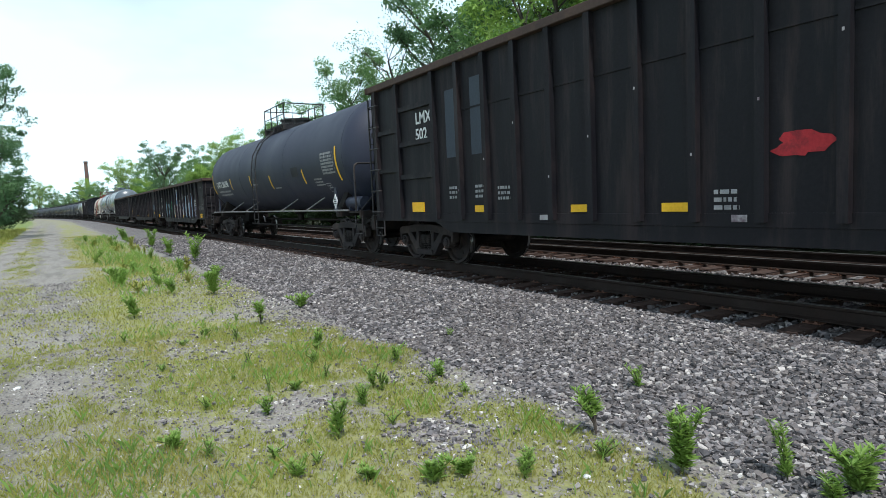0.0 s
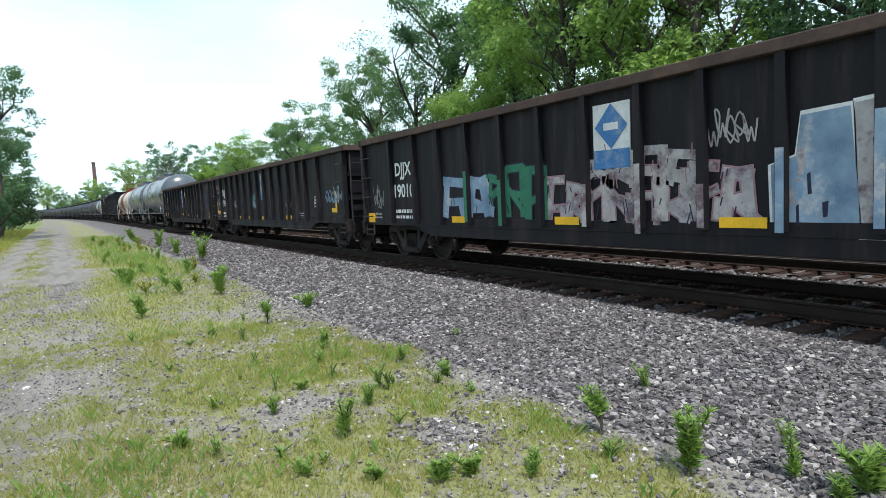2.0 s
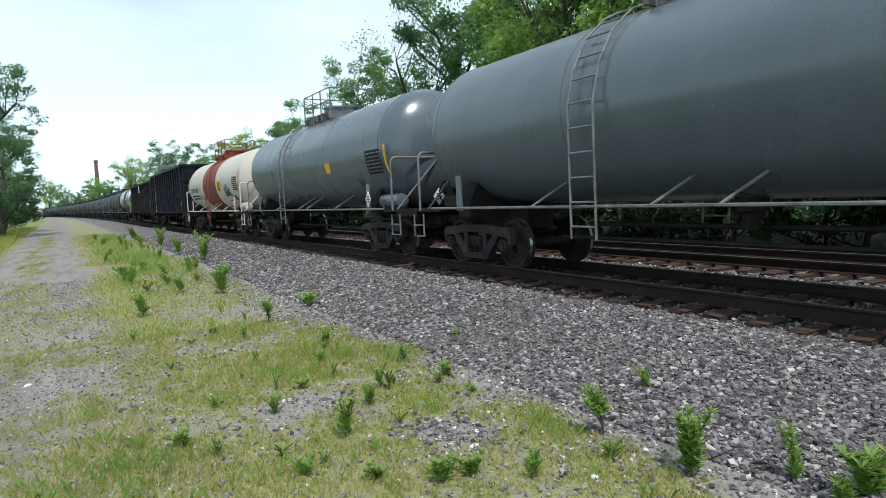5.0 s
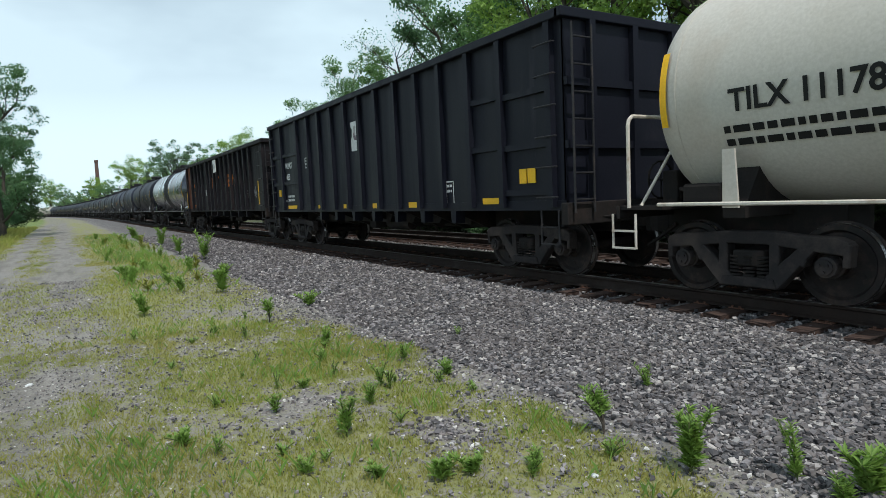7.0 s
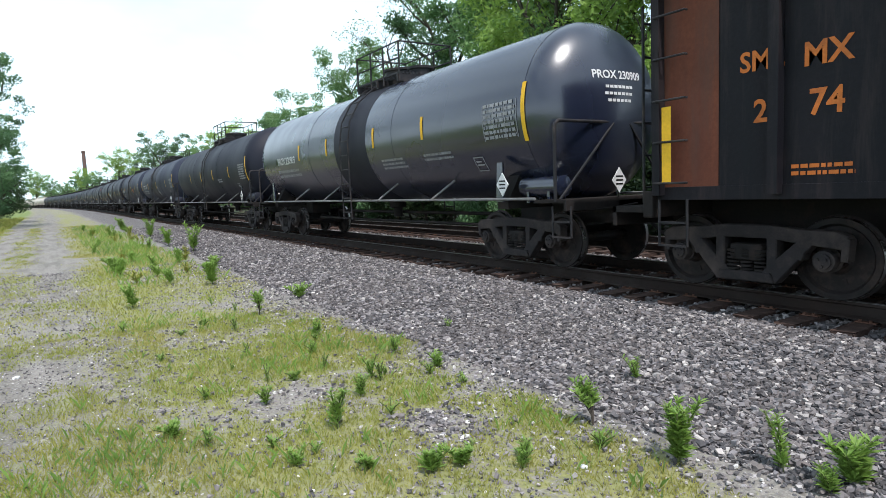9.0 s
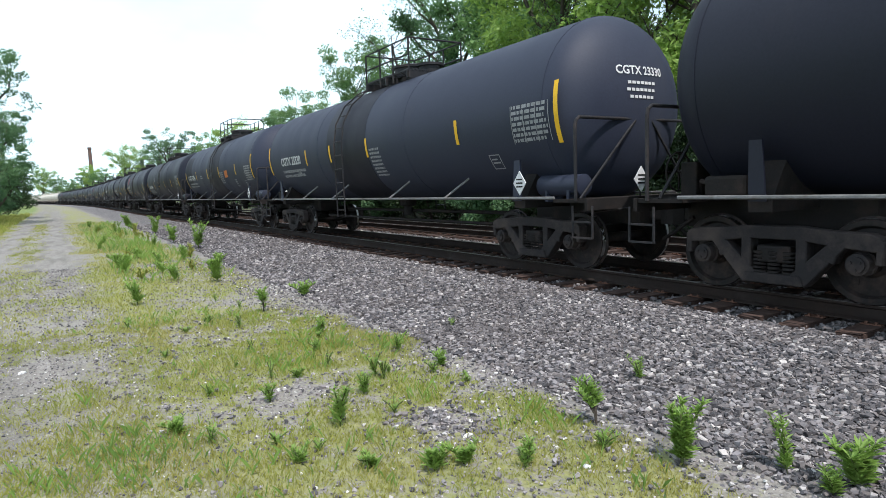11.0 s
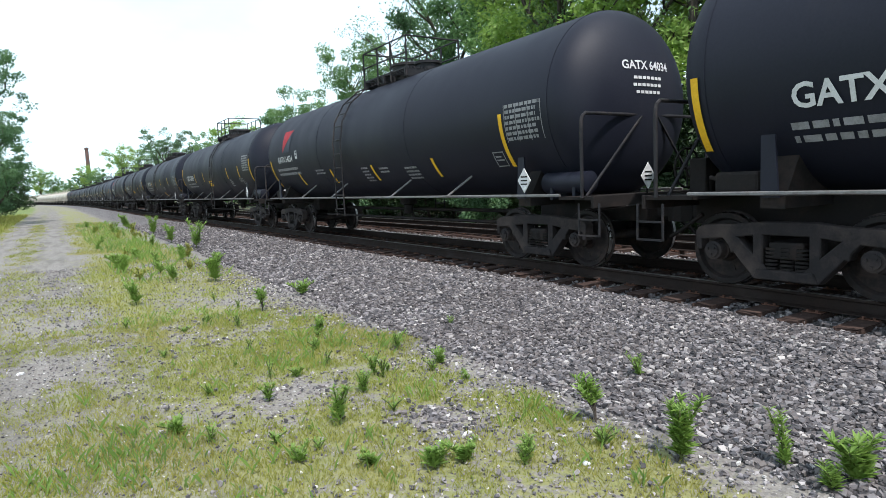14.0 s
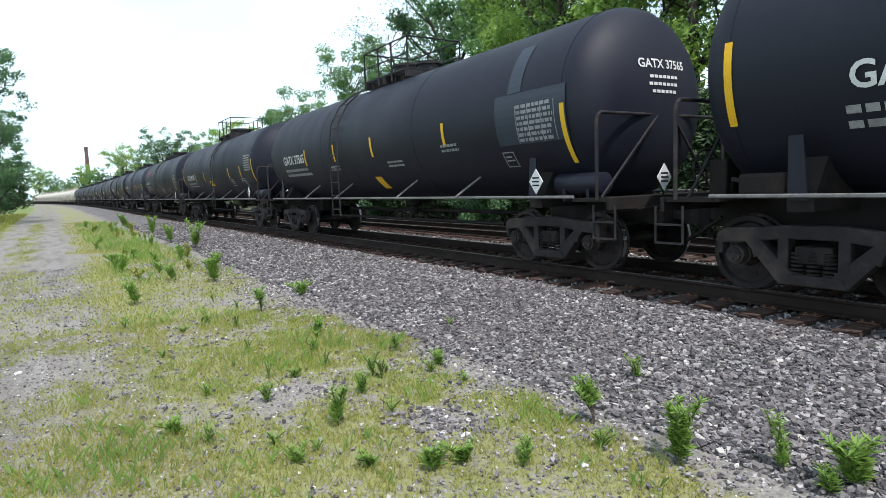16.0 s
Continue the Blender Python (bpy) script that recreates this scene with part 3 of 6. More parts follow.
def tread_mesh():
    return lathe(bmesh.new(), [(WHEEL_R + 0.002, 0.80), (WHEEL_R + 0.0055, 0.735), (WHEEL_R - 0.01, 0.74), (WHEEL_R - 0.01, 0.795)], 'X', 36, caps=False)


def side_frame_mesh():
    """Cast side frame with two window openings, spring nest and pedestal jaws, in the plane across x."""
    bm = bmesh.new()
    t0, t1 = -0.09, 0.08
    # (y, z) outlines from one end to the other
    top = [(-1.12, 0.62), (-1.0, 0.66), (-0.62, 0.67), (-0.3, 0.70), (0.3, 0.70), (0.62, 0.67), (1.0, 0.66), (1.12, 0.62)]
    low = [(-1.12, 0.50), (-1.0, 0.51), (-0.62, 0.54), (-0.3, 0.575), (0.3, 0.575), (0.62, 0.54), (1.0, 0.51), (1.12, 0.50)]
    prism(bm, top + low[::-1], 'X', t0, t1)
    for s_ in (-1, 1):
        prism(bm, [(s_ * 0.80, 0.56), (s_ * 0.60, 0.56), (s_ * 0.20, 0.26), (s_ * 0.36, 0.15)], 'X', t0, t1)     # slanted tension arm
        prism(bm, [(s_ * 0.38, 0.60), (s_ * 0.26, 0.60), (s_ * 0.26, 0.20), (s_ * 0.38, 0.20)], 'X', t0, t1)     # column
        prism(bm, [(s_ * 0.72, 0.54), (s_ * 0.66, 0.54), (s_ * 0.60, 0.40), (s_ * 0.66, 0.38)], 'X', t0, t1)     # inner jaw
        prism(bm, [(s_ * 1.14, 0.60), (s_ * 1.06, 0.62), (s_ * 1.05, 0.40), (s_ * 1.12, 0.40)], 'X', t0, t1)     # outer jaw
    prism(bm, [(-0.36, 0.16), (0.36, 0.16), (0.32, 0.255), (-0.32, 0.255)], 'X', t0 - 0.03, t1 + 0.03)           # spring seat
    for v in bm.verts:
        v.co.z = 0.16 + (v.co.z - 0.16) * 1.24
    bmesh.ops.bevel(bm, geom=[e for e in bm.edges if e.is_manifold and e.calc_face_angle(0) > 0.6], offset=0.012, segments=1, affect='EDGES')
    return bm


def springs_mesh():
    bm = bmesh.new()
    for y in (-0.17, 0.0, 0.17):
        for k in range(6):
            lathe(bm, [(0.05, 0.28 + k * 0.045), (0.074, 0.283 + k * 0.045), (0.074, 0.306 + k * 0.045), (0.05, 0.309 + k * 0.045)], 'Z', 12, (-0.03, y, 0))
    return bm


def bearing_mesh():
    bm = bmesh.new()
    lathe(bm, [(0.05, -0.135), (0.085, -0.13), (0.085, -0.10), (0.115, -0.095), (0.115, 0.02), (0.135, 0.03), (0.135, 0.06)], 'X', 16)
    for k in range(3):
        a = k * 2.0944 + 0.5
        rod(bm, (-0.15, 0.05 * math.cos(a), 0.05 * math.sin(a)), (-0.12, 0.05 * math.cos(a), 0.05 * math.sin(a)), 0.016, 6)
    return bm


def add_truck(car, y, turning):
    bol = bmesh.new()
    box(bol, -1.08, 1.08, -0.2, 0.2, 0.40, 0.60, 0.03)
    lathe(bol, [(0.22, 0.60), (0.2, 0.72)], 'Z', 16)
    SHARED.setdefault("truck", mesh_of("truck", bol, M["under"]))
    tr = part("truck", SHARED["truck"], None, car, "grimy cast steel two-axle truck")
    tr.location = (0, y, 0)
    for s_ in (-1, 1):
        sf = part("side_frame", shared("side_frame", side_frame_mesh, M["truck"]), None, tr, "dusty grey cast side frame")
        sf.location = (s_ * 1.0, 0, 0)
        sp = tagged(part("spring_nest", shared("spring_nest", springs_mesh, M["under"], True), None, tr), kind="stuff")
        sp.location = (s_ * 1.0 + (0.0 if s_ < 0 else 0.06), 0, 0)
        for a in (-0.889, 0.889):
            be = part("bearing_cap", shared("bearing_cap", bearing_mesh, M["truck"], True), None, tr)
            be.matrix_basis = pose(s_ * 1.0, a, WHEEL_R, 0, 0, 0 if s_ < 0 else 180)
    for a in (-0.889, 0.889):
        ws = part("wheelset", shared("wheelset", wheelset_mesh, M["wheel"], True), None, tr, "dark steel wheels on an axle")
        ws.location = (0, a, WHEEL_R)
        turning.append(ws)
        for s_ in (0, 180):
            td = part("tread", shared("tread", tread_mesh, M["tread"], True), None, tr)
            td.matrix_basis = pose(0, a, WHEEL_R, 0, 0, s_)
    br = bmesh.new()
    for a in (-0.42, 0.42):
        rod(br, (-0.8, a, 0.36), (0.8, a, 0.36), 0.03, 6)
        for s_ in (-1, 1):
            box(br, s_ * 0.70, s_ * 0.80, a - 0.05 * (1 if a > 0 else -1), a + 0.02 * (1 if a > 0 else -1), 0.28, 0.52)
    SHARED.setdefault("brake_beam", mesh_of("brake_beam", br, M["under"]))
    part("brake_beam", SHARED["brake_beam"], None, tr)


def coupler_mesh():
    bm = bmesh.new()
    box(bm, -0.09, 0.09, 0.0, 0.75, 0.78, 0.96, 0.02)
    prism(bm, [(-0.15, -0.06), (-0.02, -0.1), (0.05, 0.0), (0.17, -0.08), (0.19, 0.08), (0.1, 0.2), (-0.12, 0.2), (-0.18, 0.08)], 'Z', 0.72, 1.0)
    pipe(bm, [(0.35, 0.55, 0.85), (0.33, 0.2, 0.62), (0.25, -0.05, 0.5)], 0.03, 6)      # air hose
    pipe(bm, [(-1.25, 0.5, 0.95), (-0.4, 0.35, 1.0), (-0.2, 0.15, 1.05)], 0.014, 5)    # uncoupling lever
    return bm


def add_couplers(car, half):
    for s_ in (-1, 1):
        c = part("coupler", shared("coupler", coupler_mesh, M["under"]), None, car, "rusty knuckle coupler with air hose")
        c.matrix_basis = pose(0, s_ * half, 0, 0, 0, 0 if s_ < 0 else 180)


def add_step(car, x, y, material, z0=0.32, z1=1.05):
    bm = bmesh.new()
    for a in (-0.2, 0.2):
        rod(bm, (x, y + a, z0), (x, y + a, z1), 0.018, 6)
    for z in (z0, (z0 + z1) / 2):
        box(bm, x - 0.03, x + 0.03, y - 0.2, y + 0.2, z - 0.012, z + 0.012)
    part("sill_step", bm, material, car)


def add_ladder(car, pts, width, material, axis, rungs, name="ladder"):
    """A ladder whose middle line runs through pts; the rungs lie along axis."""
    w = Vector(axis) * width / 2
    bm = bmesh.new()
    for s_ in (-1, 1):
        pipe(bm, [Vector(p) + w * s_ for p in pts], 0.02, 6)
    seg = [(Vector(b) - Vector(a)).length for a, b in zip(pts, pts[1:])]
    total = sum(seg)
    spots = []
    for k in range(rungs):
        d = total * (k + 0.5) / rungs
        i = 0
        while d > seg[i]:
            d -= seg[i]
            i += 1
        spots.append(Vector(pts[i]).lerp(Vector(pts[i + 1]), d / seg[i]))
    rails = part(name, bm, material, car)
    key = "rung" + material.name + str(axis) + str(width)
    if key not in SHARED:
        SHARED[key] = mesh_of("rung", rod(bmesh.new(), -w, w, 0.016, 6), material)
    for p in spots:
        part("rung", SHARED[key], None, rails).location = p


# ---- tank cars ----
class Car:
    """One rail car: its empty, the wheelsets that turn, its length and where its middle rides in the train."""

    def __init__(self, label, category, s0, s1, ob=None):
        self.ob = ob or tagged(new("tank_car" if category == "tank car" else "gondola_car"), label, category, group="freight train")
        self.turning, self.s, self.length = [], (s0 + s1) / 2, s1 - s0


CARS = []


DISH = 0.75              # depth of a tank's domed ends


def tank_shell(bm, half, r, zc, y0=None, y1=None, grow=0.0):
    """Cylinder with dished ends, or only the band from y0 to y1."""
    if y0 is not None:
        lathe(bm, [(r + grow - 0.01, y0), (r + grow, y0), (r + grow, y1), (r + grow - 0.01, y1)], 'Y', 56, (0, 0, zc))
        return bm
    dish, prof = DISH, []
    steps = 14
    for i in range(steps + 1):
        a = math.pi / 2 * i / steps
        prof.append((max(0.02, r * math.sin(a)), -half + dish - dish * math.cos(a)))
    prof += [(rr, -y) for rr, y in prof[::-1]]
    lathe(bm, prof, 'Y', 56, (0, 0, zc))
    return bm


def tank_car(s0, s1, label, skin="black_tank", r=1.5, top=4.2, trim="dark_rod", line="rod", mark="", ink="white", mark_size=0.36,
             bands=(), patches=(), stripes=(), dome="dark_rod", table=2.68, placards=True, tank_label="", saddle=None, ladder_u=-0.5, ladder_paint=None,
             platform_y=0.0, placard=1.93, table_u=None, mark_u=-5.45, mark_v=2.33, blocks=(), mid=None):
    """Coupled at s0 and s1; the markings, bands and ladders are counted from mid."""
    s0, s1 = along(s0), along(s1)
    car = Car(label, "tank car", s0, s1)
    d = car.s - along(mid) if mid else 0.0
    ladder_u, platform_y = ladder_u * K + d, platform_y * K - d
    ob = car.ob
    L = s1 - s0
    half = L / 2
    sill = half - 0.42                 # end of the stub sill platform
    tank_half = half - 0.60
    zc = top - r
    side = Side(r=r, zc=zc, d=d)
    saddle = saddle or skin
    part("tank", tank_shell(bmesh.new(), tank_half, r, zc), M[skin], ob, tank_label, smooth=True)
    for a, b, material in bands:
        part("band", tank_shell(bmesh.new(), 0, r, zc, a * K - d, b * K - d, 0.005), M[material], ob, smooth=True)
    # weld seams
    for y in (-tank_half + DISH, -tank_half * 0.33, tank_half * 0.33, tank_half - DISH):
        part("weld_seam", tank_shell(bmesh.new(), 0, r, zc, y - 0.012, y + 0.012, 0.006), M[skin], ob, smooth=True)
    for k, (u0, u1, v0, v1, material) in enumerate(patches):
        part("paint_patch", side.quad(bmesh.new(), u0, u1, v0, v1, 0.001), M[material], ob)
    # underframe: stub sills, saddles, platforms
    truck_y = half - 2.1
    for s_ in (-1, 1):
        bm = bmesh.new()
        box(bm, -0.33, 0.33, s_ * sill, s_ * (truck_y - 0.75), 0.72, 1.12, 0.02)
        part("stub_sill", bm, M["under"], ob)
        bm = bmesh.new()
        pts = [(-1.35, 1.0), (1.35, 1.0), (1.35, 1.12)]
        pts += [(1.22 * math.cos(a), zc + (r + 0.004) * math.sin(a)) for a in [(-0.62 - i * 0.237) for i in range(9)]]
        pts += [(-1.35, 1.12)]
        prism(bm, pts, 'Y', s_ * truck_y - 0.14, s_ * truck_y + 0.14)
        part("bolster", bm, M["under"], ob)
        bm = bmesh.new()
        box(bm, -1.45, 1.45, s_ * (sill - 0.05), s_ * (sill - 0.75), 1.10, 1.15)
        box(bm, -1.47, 1.47, s_ * sill, s_ * (sill - 0.06), 0.98, 1.16, 0.01)
        part("end_platform", bm, M["under"], ob)
        # cross-over hand rail round the end
        bm = bmesh.new()
        yb, yf = s_ * (sill - 0.23), s_ * (sill - 0.21)
        for x in (-1.47, 1.47):
            pipe(bm, [(x, yb, 1.13), (x, yb, 2.23), (x * 0.985, yb, 2.31), (x * 0.94, yb, 2.36)], 0.026)
        rod(bm, (-1.385, yb, 2.36), (1.385, yb, 2.36), 0.026)
        part("end_railing", bm, M[trim], ob, "bent pipe hand rail")
        bm = bmesh.new()
        for x in (-0.75, 0.75):
            rod(bm, (x * 0.25, yf, 2.34), (x * 1.75, s_ * (sill - 0.3), 1.15), 0.022, 6)
        part("rail_brace", bm, M[trim], ob)
        for x in (-1.45, 1.45):
            add_step(ob, x, s_ * (sill - 0.12), M[trim], 0.58)
        # tank-end support plate
        for x in (-1, 1):
            bm = bmesh.new()
            prism(bm, [(s_ * (truck_y + 0.10), 1.12), (s_ * (truck_y - 0.10), 1.12), (s_ * (truck_y - 0.05), 1.80), (s_ * (truck_y + 0.10), 1.80)], 'X', x * 1.42, x * 1.39)
            part("jacking_pad", bm, M[saddle], ob)
        add_truck(ob, s_ * truck_y, car.turning)
    # pipe rails along the sides, with their braces
    for x in (-1.47, 1.47):
        bm = bmesh.new()
        rod(bm, (x, -sill + 0.7, 1.17), (x, sill - 0.7, 1.17), 0.024, 6)
        part("side_rail", bm, M[line], ob, "thin pale rail along the underframe")
        for y in (-half + 4.3, -half + 6.7, half - 6.7, half - 4.3):
            bm = bmesh.new()
            a = math.asin((1.55 - zc) / r)
            rod(bm, (x, y, 1.17), (math.copysign(r * math.cos(a), x), y - 0.3, 1.55), 0.022, 6)
            part("brace", bm, M[line], ob)
    # side ladders over the tank's flank up to the top platform
    for s_ in (-1, 1):
        pts = [(s_ * 1.56, -ladder_u, 0.70), (s_ * 1.58, -ladder_u, zc)]
        for a in (0.35, 0.7, 1.05, 1.3):
            pts.append((s_ * (r + 0.09) * math.cos(a), -ladder_u, zc + (r + 0.09) * math.sin(a)))
        add_ladder(ob, pts, 0.5, M[ladder_paint or trim], (0, 1, 0), 11)
    # top platform, railing and valve housing
    P = platform_y
    bm = bmesh.new()
    for k in range(16):
        x = -0.72 + 0.096 * k
        box(bm, x - 0.02, x + 0.02, P - 1.15, P + 1.15, top + 0.06, top + 0.10)
    for y in (-1.1, 0, 1.1):
        box(bm, -0.78, 0.78, P + y - 0.03, P + y + 0.03, top - 0.12, top + 0.06)
    tagged(part("top_platform", bm, M[ladder_paint or trim], ob, "steel grating walkway on the tank's top"), kind="stuff")
    rail_paint = M[ladder_paint or trim]
    post = shared("railing_post" + rail_paint.name, lambda: rod(bmesh.new(), (0, 0, -0.12), (0, 0, 0.80), 0.022, 6), rail_paint)
    bar = shared("railing_bar" + rail_paint.name, lambda: rod(bmesh.new(), (0, -1.15, 0), (0, 1.15, 0), 0.02, 6), rail_paint)
    for x in (-0.74, 0.74):
        for y in (-1.15, -0.35, 0.35, 1.15):
            part("railing_post", post, None, ob).location = (x, P + y, top)
        for z in (0.42, 0.80):
            part("railing_bar", bar, None, ob).location = (x, P, top + z)
    for y in (-1.15, 1.15):
        part("railing_bar", rod(bmesh.new(), (-0.74, P + y, top + 0.80), (0.74, P + y, top + 0.80), 0.02, 6), rail_paint, ob)
    bm = bmesh.new()
    lathe(bm, [(0.45, top - 0.06), (0.45, top + 0.30), (0.49, top + 0.31), (0.49, top + 0.36), (0.34, top + 0.40), (0.02, top + 0.42)], 'Z', 28, (0, P, 0))
    part("valve_housing", bm, M[dome], ob, smooth=True)
    bm = bmesh.new()
    lathe(bm, [(0.28, top - 0.05), (0.28, top + 0.22), (0.33, top + 0.22), (0.33, top + 0.28), (0.05, top + 0.33)], 'Z', 20, (0, P - 0.9, 0))
    part("manway", bm, M[dome], ob)
    # bottom outlet, air tank and brake gear
    bm = bmesh.new()
    lathe(bm, [(0.22, zc - r + 0.08), (0.22, zc - r - 0.16), (0.12, zc - r - 0.2), (0.12, zc - r - 0.42)], 'Z', 16)
    part("outlet_valve", bm, M["under"], ob)
    bm = bmesh.new()
    lathe(bm, [(0.05, -0.5), (0.17, -0.46), (0.17, 0.46), (0.05, 0.5)], 'Y', 18, (-1.1, -half + 1.3, 1.36))
    for a in (1.05, 1.55):
        box(bm, -1.25, -0.9, -half + a - 0.03, -half + a + 0.03, 1.1, 1.4)
    part("air_tank", bm, M[saddle], ob, smooth=True)
    bm = bmesh.new()
    rod(bm, (-0.5, -truck_y + 1.9, 0.62), (-0.5, truck_y - 1.9, 0.62), 0.03, 6)
    rod(bm, (0.2, -truck_y + 1.9, 0.80), (0.2, truck_y - 1.9, 0.80), 0.04, 6)
    part("brake_pipe", bm, M["under"], ob)
    add_couplers(ob, half)
    # hand brake on its stand and a valve box at the trailing end
    bm = bmesh.new()
    box(bm, -0.75, -0.45, sill - 0.45, sill - 0.2, 1.15, 1.62, 0.02)
    rod(bm, (-0.6, sill - 0.2, 1.5), (-0.6, sill - 0.06, 1.5), 0.025, 8)
    part("brake_stand", bm, M["under"], ob)
    bm = bmesh.new()
    for k in range(14):
        a, b = k * math.pi / 7, (k + 1) * math.pi / 7
        rod(bm, (-0.6 + 0.27 * math.cos(a), sill - 0.06, 1.5 + 0.27 * math.sin(a)), (-0.6 + 0.27 * math.cos(b), sill - 0.06, 1.5 + 0.27 * math.sin(b)), 0.016, 6)
    for k in range(4):
        a = k * math.pi / 2
        rod(bm, (-0.6, sill - 0.06, 1.5), (-0.6 + 0.27 * math.cos(a), sill - 0.06, 1.5 + 0.27 * math.sin(a)), 0.013, 5)
    part("brake_wheel", bm, M["under"], ob)
    bm = bmesh.new()
    box(bm, -1.32, -0.95, sill - 1.5, sill - 0.95, 1.17, 1.42, 0.04)
    pipe(bm, [(-1.1, sill - 1.0, 1.3), (-1.0, sill - 0.7, 1.36), (-0.7, sill - 0.5, 1.2)], 0.03, 6)
    part("valve_box", bm, M["under"], ob)
    # markings
    small = "grey_ink" if ink == "white" else ink
    for u, v0, v1 in stripes:
        part("reflector_stripe", side.quad(bmesh.new(), u - 0.05, u + 0.05, v0, v1, 0.003), M["yellow"], ob, "yellow reflective stripe")
    if mark:
        part("stencil", side.text(bmesh.new(), mark, mark_u, mark_v, mark_size, 0.014), M[ink], ob, "stencilled car marks")
        tagged(part("small_stencil", side.lines(bmesh.new(), mark_u + 0.1, mark_v - 0.27, 2.3, 2, 0.085, 0.075, int(s0), 0.004), M[small], ob), kind="stuff")
        tagged(part("end_stencil", end_text(tank_half, r, zc, mark), M[ink], ob), kind="stuff")
    if table:
        u1 = table_u or (stripes[0][0] - 0.2 if stripes else (tank_half - 1.0 - d) / K)
        bm = side.lines(bmesh.new(), u1 - 0.46, table, 0.92, 7, 0.055, 0.035, int(s0) + 1, 0.004)
        for k in range(4):
            side.quad(bm, u1 - 0.95 + 0.32 * k, u1 - 0.935 + 0.32 * k, table - 0.62, table, 0.004)
        tagged(part("data_table", bm, M[small], ob, "table of small unreadable stencilled lines"), kind="stuff")
    for k, (u, v, w, rows) in enumerate(blocks):
        tagged(part("stencil_block", side.lines(bmesh.new(), u, v, w, rows, 0.05, 0.045, int(s0) + 5 + k, 0.004), M[small], ob), kind="stuff")
    bu = (tank_half - 2.35 - d) / K
    bm = bmesh.new()
    for a0, a1, b0, b1 in ((0, 0.32, 0, 0.02), (0, 0.32, 0.28, 0.30), (0, 0.02, 0, 0.30), (0.30, 0.32, 0, 0.30), (0.05, 0.27, 0.12, 0.15), (0.05, 0.22, 0.19, 0.22)):
        side.quad(bm, bu + a0, bu + a1, 1.62 + b0, 1.62 + b1, 0.004)
    tagged(part("notice_box", bm, M[small], ob), kind="stuff")
    if placards:
        for x, y in ((-1.44, -half + placard),):
            bm = bmesh.new()
            prism(bm, [(y, 1.22), (y - 0.16, 1.42), (y, 1.62), (y + 0.16, 1.42)], 'X', x - 0.05, x - 0.035)
            p = part("placard", bm, M["white"], ob, "white diamond hazard placard")
            bm = bmesh.new()
            for z in (1.36, 1.42, 1.48):
                box(bm, x - 0.054, x - 0.05, y - 0.08, y + 0.08, z - 0.012, z + 0.012)
            part("placard_print", bm, M["black_ink"], p)
        bm = bmesh.new()
        y = -sill - 0.03
        prism(bm, [(-0.35, 1.22), (-0.51, 1.42), (-0.35, 1.62), (-0.19, 1.42)], 'Y', y, y - 0.012)
        part("placard", bm, M["white"], ob, "white diamond hazard placard")
        bm = bmesh.new()
        for z in (1.36, 1.42, 1.48):
            box(bm, -0.43, -0.27, y - 0.016, y - 0.012, z - 0.012, z + 0.012)
        part("placard_print", bm, M["black_ink"], ob)
        bm = bmesh.new()
        rod(bm, (-0.35, y + 0.01, 1.15), (-0.35, y + 0.01, 1.6), 0.015, 6)
        part("placard_post", bm, M["under"], ob)
    CARS.append(car)
    return car, side


def end_text(tank_half, r, zc, words):
    """Car marks on the dished end that leads."""
    bm = bmesh.new()
    vs, fs = glyph_mesh(words, 0.185)

    def lay(x, z):
        q = min(0.98, math.hypot(x, z - zc) / r)
        return Vector((x, -tank_half + DISH - DISH * math.sqrt(1 - q * q) - 0.012, z))
    made = [bm.verts.new(lay(p.x - 0.05, zc + 0.50 + p.y)) for p in vs]
    for f in fs:
        try:
            bm.faces.new([made[i] for i in f])
        except ValueError:
            pass
    for k, w in enumerate((0.62, 0.66, 0.55)):
        z = zc + 0.29 - k * 0.11
        x = -w / 2 - 0.05
        while x < w / 2 - 0.1:
            bm.faces.new([bm.verts.new(lay(a, b)) for a, b in ((x, z), (x + 0.07, z), (x + 0.07, z + 0.045), (x, z + 0.045))])
            x += 0.09
    return bm


